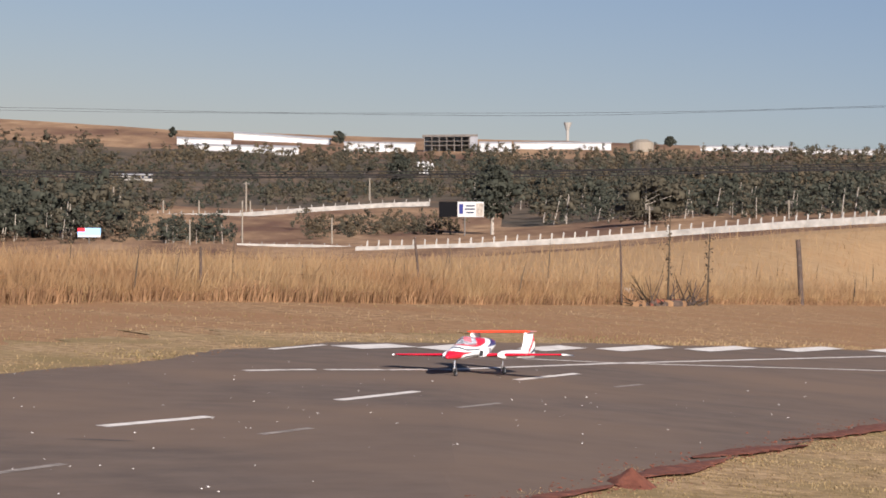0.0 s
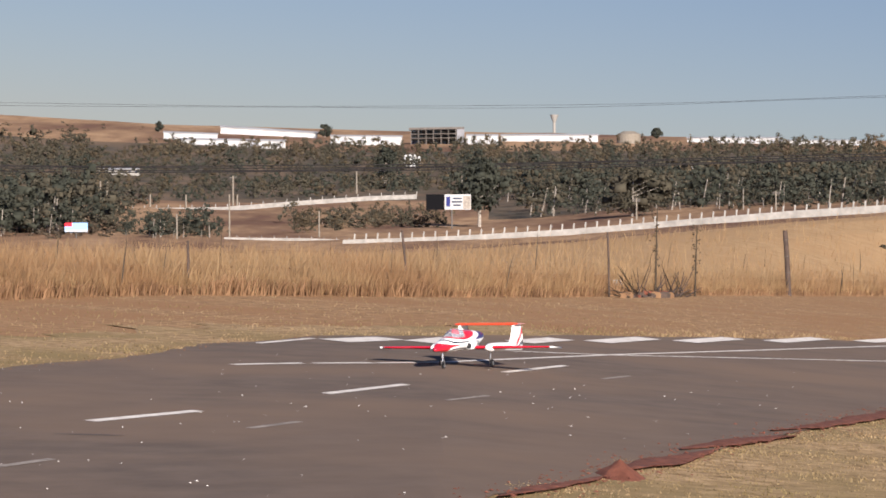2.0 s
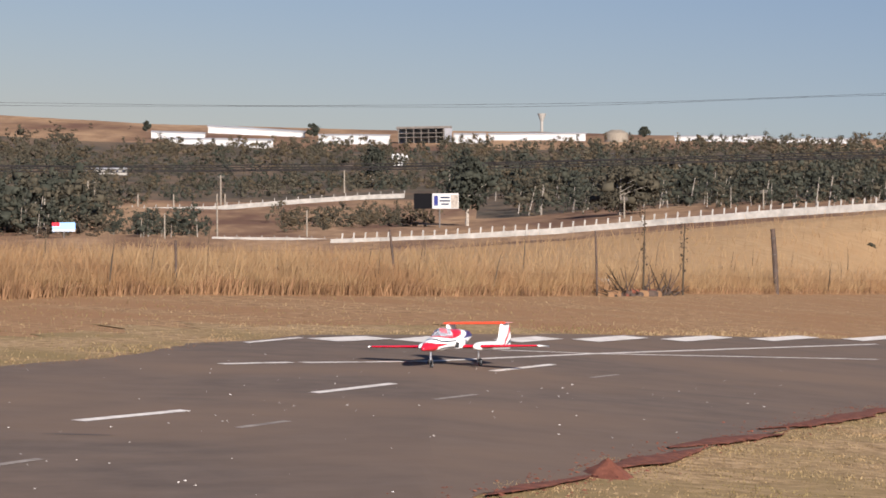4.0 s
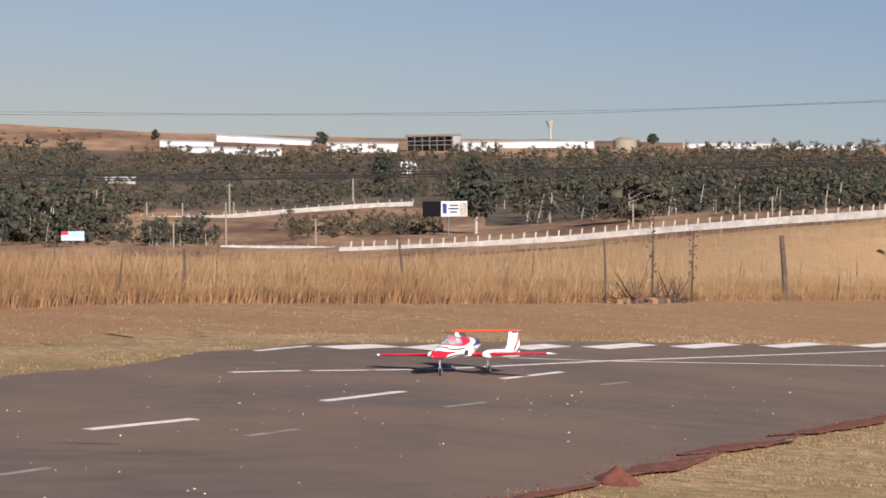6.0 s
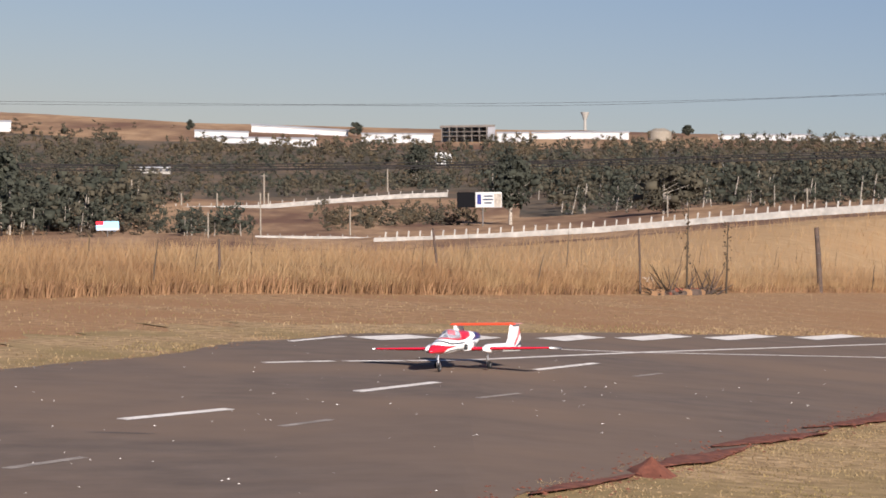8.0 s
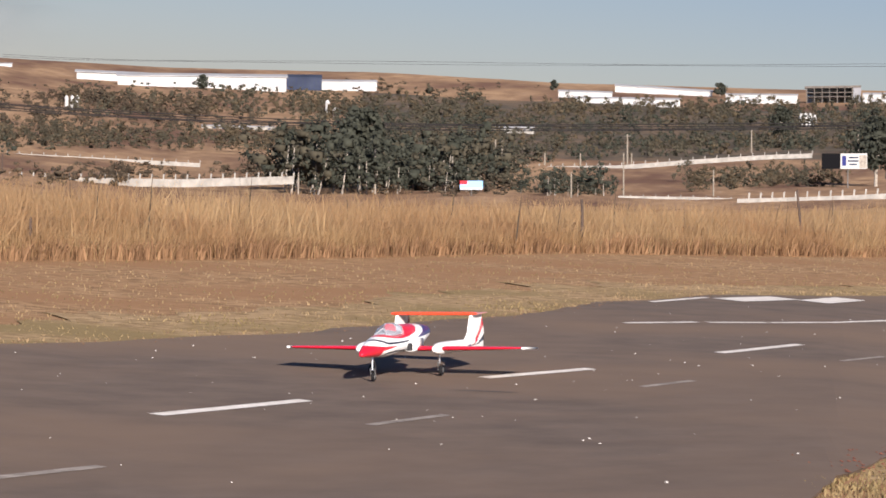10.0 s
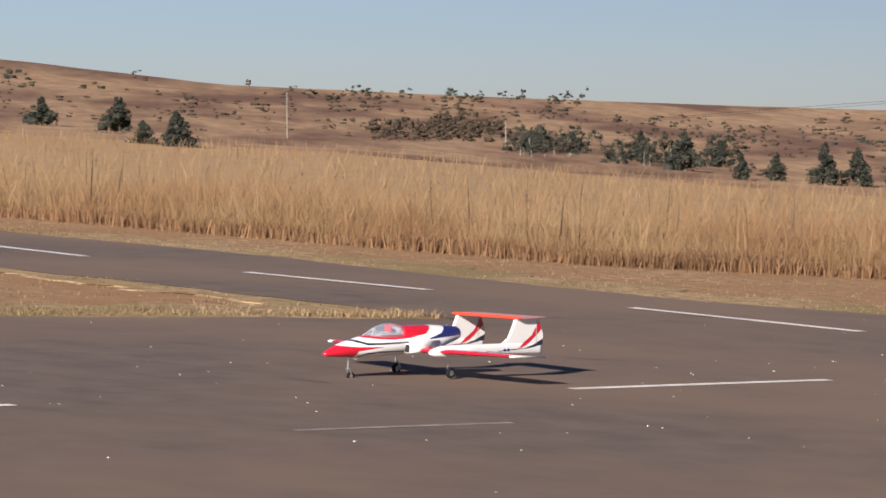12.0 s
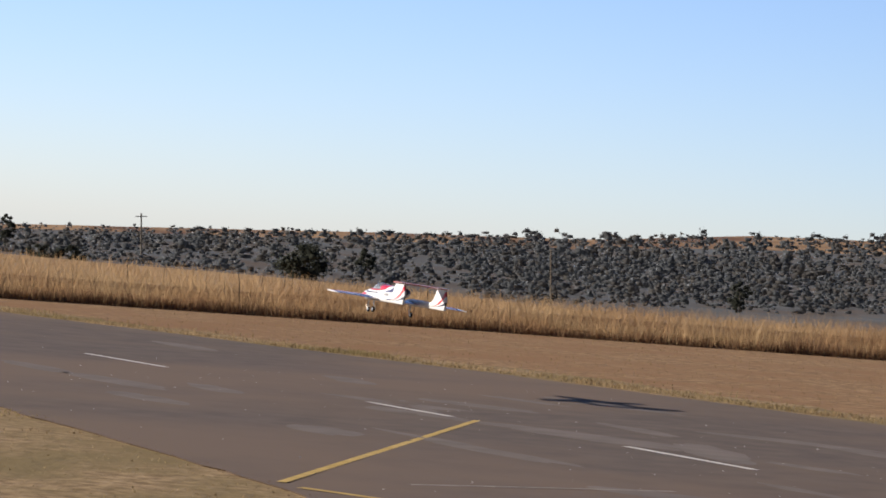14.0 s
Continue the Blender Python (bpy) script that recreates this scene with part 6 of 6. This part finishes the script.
woods(94.41, 87.83, (-0.27, -0.59), (-0.33, -0.53), 150, 0.452, "dark")
woods(101.40, 95.93, (0.25, 0.14), (0.63, 0.45), 90, 0.288, "dark")
woods(95.95, 92.78, (0.91, 0.61), (1.15, 0.87), 70, 0.370, "dark")
woods(92.77, 88.99, (1.02, 0.90), (1.26, 1.15), 46, 0.205, "dark")
woods(94.89, 85.04, (0.54, -0.28), (1.25, -0.17), 55, 0.113, "scrub")
woods(87.84, 84.90, (-0.19, -0.43), (-0.29, -0.41), 22, 0.390, "scrub")
tree(96.76, -0.46, 1.027, 0.637, "poplar")
woods(110.29, 101.22, (0.16, -0.85), (0.58, -0.63), 260, 0.329, "mixed")
woods(110.33, 102.79, (0.57, 0.01), (0.91, 0.60), 160, 0.164, "dark")
tree(104.46, -0.70, 1.150, 0.986, "eucalyptus")
woods(118.06, 108.47, (-0.20, -1.09), (0.32, -0.55), 280, 0.288, "dark")
woods(110.55, 101.69, (0.52, -0.48), (0.88, -0.33), 230, 0.288, "dark")
woods(118.08, 114.64, (-0.00, -0.26), (0.26, 0.04), 60, 0.144, "dark")
woods(110.57, 107.50, (0.64, 0.56), (0.90, 0.82), 26, 0.123, "dark")
woods(127.12, 110.56, (-0.63, -1.15), (0.62, -0.60), 320, 0.288, "dark")
woods(127.13, 120.43, (-0.53, -0.75), (-0.04, -0.29), 60, 0.144, "dark")
tree(120.96, -0.86, 0.85, 1.05, "eucalyptus")
tree(119.85, -0.74, 0.5, 0.46, "bush")
tree(113.13, -0.83, 0.575, 0.473, "bush")
tree(126.35, -0.76, 0.616, 0.370, "bush")
tree(125.74, -0.81, 0.431, 0.616, "bush")
tree(125.23, -0.85, 0.473, 0.719, "bush")
woods(5.0, -3.0, (0.66, 0.74), (1.36, 1.45), 60, 0.13, "dark")
woods(-4.0, -8.0, (1.46, 1.55), (1.74, 1.83), 34, 0.12, "dark")
woods(13.6, 9.0, (0.22, 0.32), (0.48, 0.56), 34, 0.16, "dark")
woods(99.2, 96.0, (0.67, 0.95), (0.64, 0.92), 30, 0.14, "dark")
woods(102.4, 99.2, (0.74, 1.02), (0.67, 0.95), 30, 0.14, "dark")
woods(105.6, 102.4, (0.74, 1.02), (0.74, 1.02), 30, 0.14, "dark")
woods(108.8, 105.6, (0.44, 0.72), (0.74, 1.02), 30, 0.14, "dark")
woods(112.0, 108.8, (0.26, 0.54), (0.44, 0.72), 30, 0.14, "dark")
woods(115.2, 112.0, (-0.01, 0.27), (0.26, 0.54), 30, 0.14, "dark")
woods(118.4, 115.2, (-0.21, 0.07), (-0.01, 0.27), 30, 0.14, "dark")
woods(121.6, 118.4, (-0.39, -0.11), (-0.21, 0.07), 30, 0.14, "dark")
woods(124.8, 121.6, (-0.59, -0.31), (-0.39, -0.11), 30, 0.14, "dark")
woods(128.0, 124.8, (-0.70, -0.42), (-0.59, -0.31), 30, 0.14, "dark")
woods(46.0, 28.0, (-0.28, 0.4), (-0.4, 0.15), 300, 0.09, "scrub")
woods(46.0, 29.0, (-0.02, 0.06), (-0.12, -0.04), 90, 0.15, "dark")
woods(40.0, 28.0, (0.16, 0.24), (0.02, 0.1), 60, 0.12, "dark")
woods(59.0, 49.0, (0.2, 0.6), (0.0, 0.3), 260, 0.055, "scrub")
woods(70.0, 58.0, (0.1, 1.1), (0.1, 1.0), 260, 0.06, "scrub")
woods(27.5, 13.0, (-0.6, 0.3), (-0.7, 0.2), 260, 0.1, "scrub")
woods(9.6, 5.0, (0.35, 0.8), (0.6, 0.85), 60, 0.14, "scrub")
woods(5.6, 0.3, (-0.42, -0.2), (0.28, 0.5), 60, 0.3, "mixed")
woods(-1.5, -9.7, (-0.02, 0.2), (1.0, 1.2), 50, 0.34, "mixed")
woods(9.6, 6.0, (-0.5, -0.1), (-0.3, 0.1), 50, 0.3, "olive")



def bare_tree(az, el, tall):
    """A dead gum: a white forked trunk with a few bare limbs."""
    m, r = on_site(az, el)
    h = r * math.tan(radians(tall))
    ob = empty("dead_tree", m, "bare white dead gum tree among dark woods", "tree")
    part("trunk", rod((0, 0, -0.1 * h), (0.06 * h, 0, h * 0.5), h * 0.035, h * 0.022, 7), M_SHED, ob)
    for x, z0, z1 in ((0.16, 0.45, 1.0), (-0.3, 0.4, 0.92), (0.02, 0.5, 0.85), (0.3, 0.62, 0.95), (-0.16, 0.62, 0.98)):
        part("limb", rod((0.05 * h, 0, z0 * h), (x * h, 0.1 * x * h, z1 * h), h * 0.02, h * 0.008, 6), M_SHED, ob)


bare_tree(-4.66, 0.79, 0.46)

# -- sheds, tower, houses --
shed(4.97, 0.85, 4.00, 0.90, 0.157, "white", 8)
shed(4.65, 0.77, 2.77, 0.91, 0.139, "white", 8)
shed(3.96, 1.03, 2.21, 1.07, 0.174, "white", 8)
shed(1.96, 1.07, 0.68, 1.17, 0.139, "white", 8)
shed(-0.48, 1.26, -1.06, 1.31, 0.174, "white", 8)
shed(-1.11, 1.36, -2.85, 1.52, 0.131, "white", 8)
shed(-4.46, 1.61, -6.10, 1.75, 0.122, "white", 8)
shed(-6.11, 1.71, -7.80, 1.85, 0.114, "white", 8)
shed(0.52, 1.18, -0.45, 1.28, 0.277, "frame", 8)
shed(6.18, 0.12, 5.35, 0.20, 0.103, "grey", 8)
shed(12.90, 0.35, 9.88, 0.59, 0.245, "white", 8)
shed(9.88, 0.56, 9.24, 0.61, 0.277, "glass", 8)
shed(9.24, 0.61, 8.25, 0.69, 0.192, "white", 8)
shed(11.33, -0.29, 10.02, -0.20, 0.082, "grey", 8)
shed(13.64, 0.39, 9.69, 0.57, 0.192, "white", 8)
shed(15.28, 0.46, 14.80, 0.50, 0.088, "white", 8)
shed(67.46, 1.35, 66.80, 1.37, 0.088, "white", 8)
shed(65.89, 1.36, 64.61, 1.33, 0.114, "white", 8)
shed(71.05, -0.16, 70.46, -0.13, 0.164, "grey", 8)
shed(68.81, -0.15, 68.35, -0.14, 0.164, "grey", 8)
shed(66.24, -0.15, 65.73, -0.13, 0.123, "grey", 8)
water_tower(-2.05, 1.61, 0.308)
tank(-3.41, 1.51, 0.226, 0.431)
silo(13.77, -0.15, 0.247)
silo(13.67, -0.14, 0.247)
silo(13.58, -0.13, 0.247)
silo(0.57, 0.72, 0.25)
silo(0.49, 0.73, 0.25)
silo(0.41, 0.73, 0.25)
silo(0.33, 0.74, 0.22)
silo(9.09, 0.13, 0.308)
silo(8.97, 0.14, 0.205)
silo(67.29, -0.08, 0.205)
silo(67.20, -0.07, 0.205)
houses(28.29, 27.16, (0.06, -0.14), (0.12, -0.09), 16, 0.036)
houses(28.05, 26.94, (-0.09, -0.39), (-0.03, -0.33), 14, 0.036)
houses(71.80, 67.69, (-0.01, -0.16), (0.04, -0.11), 14, 0.077)
houses(100.43, 96.98, (0.86, 0.69), (1.00, 0.80), 60, 0.052)
houses(109.92, 101.25, (0.55, -0.05), (0.94, 0.37), 60, 0.077)
houses(100.42, 97.15, (0.83, 0.63), (1.00, 0.76), 60, 0.052)
houses(110.14, 102.09, (0.52, -0.14), (1.10, 0.39), 90, 0.077)
houses(96.63, 96.37, (-0.24, -0.33), (-0.24, -0.32), 2, 0.154)

# -- poles, pylons, boards --
utility_pole(43.86, -0.31, 0.842, 0)
utility_pole(39.91, -0.38, 0.544, 0)
utility_pole(49.03, -0.38, 0.770, 0)
utility_pole(56.43, -0.23, 0.534, 0)
utility_pole(67.02, -0.35, 0.955, 0)
utility_pole(80.81, -0.52, 1.253, 1)
utility_pole(95.48, -0.68, 1.192, 1)
utility_pole(107.25, -0.71, 0.935, 1)
utility_pole(116.48, -1.05, 1.233, 0)
utility_pole(123.93, -0.81, 0.863, 1)
utility_pole(5.86, -0.57, 0.565, 0)
utility_pole(8.62, -1.14, 0.688, 1)
utility_pole(5.98, -0.56, 0.565, 0)
utility_pole(3.62, -0.21, 0.524, 1)
utility_pole(3.63, -0.84, 0.811, 0)
utility_pole(1.41, 0.14, 0.462, 0)
utility_pole(2.02, -0.67, 0.483, 0)
utility_pole(4.57, -0.94, 0.473, 0)
utility_pole(-3.67, 0.15, 0.401, 2)
utility_pole(-6.15, 0.55, 0.339, 2)
utility_pole(9.67, -1.20, 0.360, 0)
utility_pole(8.51, -0.69, 0.236, 0)
utility_pole(7.11, -0.57, 0.236, 0)
utility_pole(6.35, -0.50, 0.236, 0)
utility_pole(5.10, -0.39, 0.236, 0)
utility_pole(4.46, -0.34, 0.236, 0)
utility_pole(3.54, -0.26, 0.236, 0)
pylon(31.91, -0.80, 2.095)
pylon(31.00, -0.84, 1.993)
pylon(30.07, -0.86, 2.075)
pylon(29.26, -0.88, 1.941)
billboard(-0.30, -0.33, 0.370, 0.811, 0.277)
ad_board(6.37, -1.09, 0.144, 0.411, 0.164)
boundary_wall([(1.59, -0.78), (0.57, -0.66), (-0.44, -0.53), (-1.46, -0.38), (-2.47, -0.23), (-4.49, 0.12), (-6.49, 0.46), (-8.17, 0.71), (-9.80, 0.95)], 0.15, "concrete_wall")
boundary_wall([(6.26, -0.67), (5.41, -0.49), (3.78, -0.32), (2.36, -0.08), (1.14, 0.11), (0.33, 0.21)], 0.074, "concrete_wall")
boundary_wall([(16.14, -1.65), (13.08, -1.42), (11.54, -1.31), (9.60, -1.08)], 0.131, "concrete_wall")
boundary_wall([(3.73, -0.85), (2.92, -0.79), (2.30, -0.74), (1.48, -0.70)], 0.051, "concrete_wall")
boundary_wall([(15.82, -1.10), (13.63, -1.03), (11.30, -0.95)], 0.066, "concrete_wall")

# -- cables --
cables([(29.12, 0.58), (26.66, 0.30), (23.95, 0.11), (19.33, -0.02), (15.73, -0.07), (17.27, -0.36), (13.17, -0.23), (8.06, 0.03), (9.22, 0.10), (4.27, 0.39), (-0.99, 0.89), (0.14, 0.81), (-5.12, 1.36), (-9.13, 1.80)], 4, 0.022)
cables([(15.0, 0.72), (10.20, 1.04), (4.16, 1.54), (-0.95, 1.98), (-5.02, 2.42), (-9.53, 2.91)], 2, 0.02)
cables([(37.35, 0.28), (33.84, 0.68), (32.20, 0.86)], 2, 0.02)

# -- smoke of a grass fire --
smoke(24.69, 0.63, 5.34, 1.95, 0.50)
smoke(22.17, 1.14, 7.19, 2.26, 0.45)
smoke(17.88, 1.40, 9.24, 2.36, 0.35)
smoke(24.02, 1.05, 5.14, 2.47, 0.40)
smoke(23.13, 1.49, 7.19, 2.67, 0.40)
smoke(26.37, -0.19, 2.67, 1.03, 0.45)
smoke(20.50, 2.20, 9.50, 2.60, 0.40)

# -- old fence and rubbish at the edge of the tall grass --
tree(-8.13, 0.0, 0.25, 0.27, "bush")
fence_post(11.36, 99.40, 1.85, -6.5, -3.3, 0.160, "dark")
fence_post(-0.38, 63.17, 1.16, 0.3, -4.5, 0.050, "thin")
fence_post(-3.87, 51.46, 0.85, 4.3, 0.6, 0.050, "thin")
fence_post(4.37, 75.85, 1.40, -3.3, -1.1, 0.050, "thin")
field_post(28.59, -1.53, 0.442)
field_post(26.34, -1.64, 0.360)
field_post(22.92, -1.40, 0.308)
field_post(20.19, -1.36, 0.277)
field_post(17.60, -1.32, 0.277)
field_post(14.80, -1.33, 0.277)
field_post(43.52, -1.03, 0.288)
field_post(42.79, -1.04, 0.257)
field_post(41.08, -1.09, 0.267)
field_post(13.92, -2.16, 0.462)
field_post(10.21, -1.81, 0.360)
field_post(100.33, -0.69, 0.195)
field_post(98.64, -0.62, 0.216)
field_post(98.36, -0.59, 0.216)
field_post(94.11, -0.59, 0.236)
field_post(93.85, -0.59, 0.226)
field_post(91.52, -0.54, 0.216)
field_post(91.25, -0.53, 0.205)
rubbish_heap(4.07, 74.85, 5.83, 80.79, 7.24, 85.54, 9.32, 92.54)

motions()
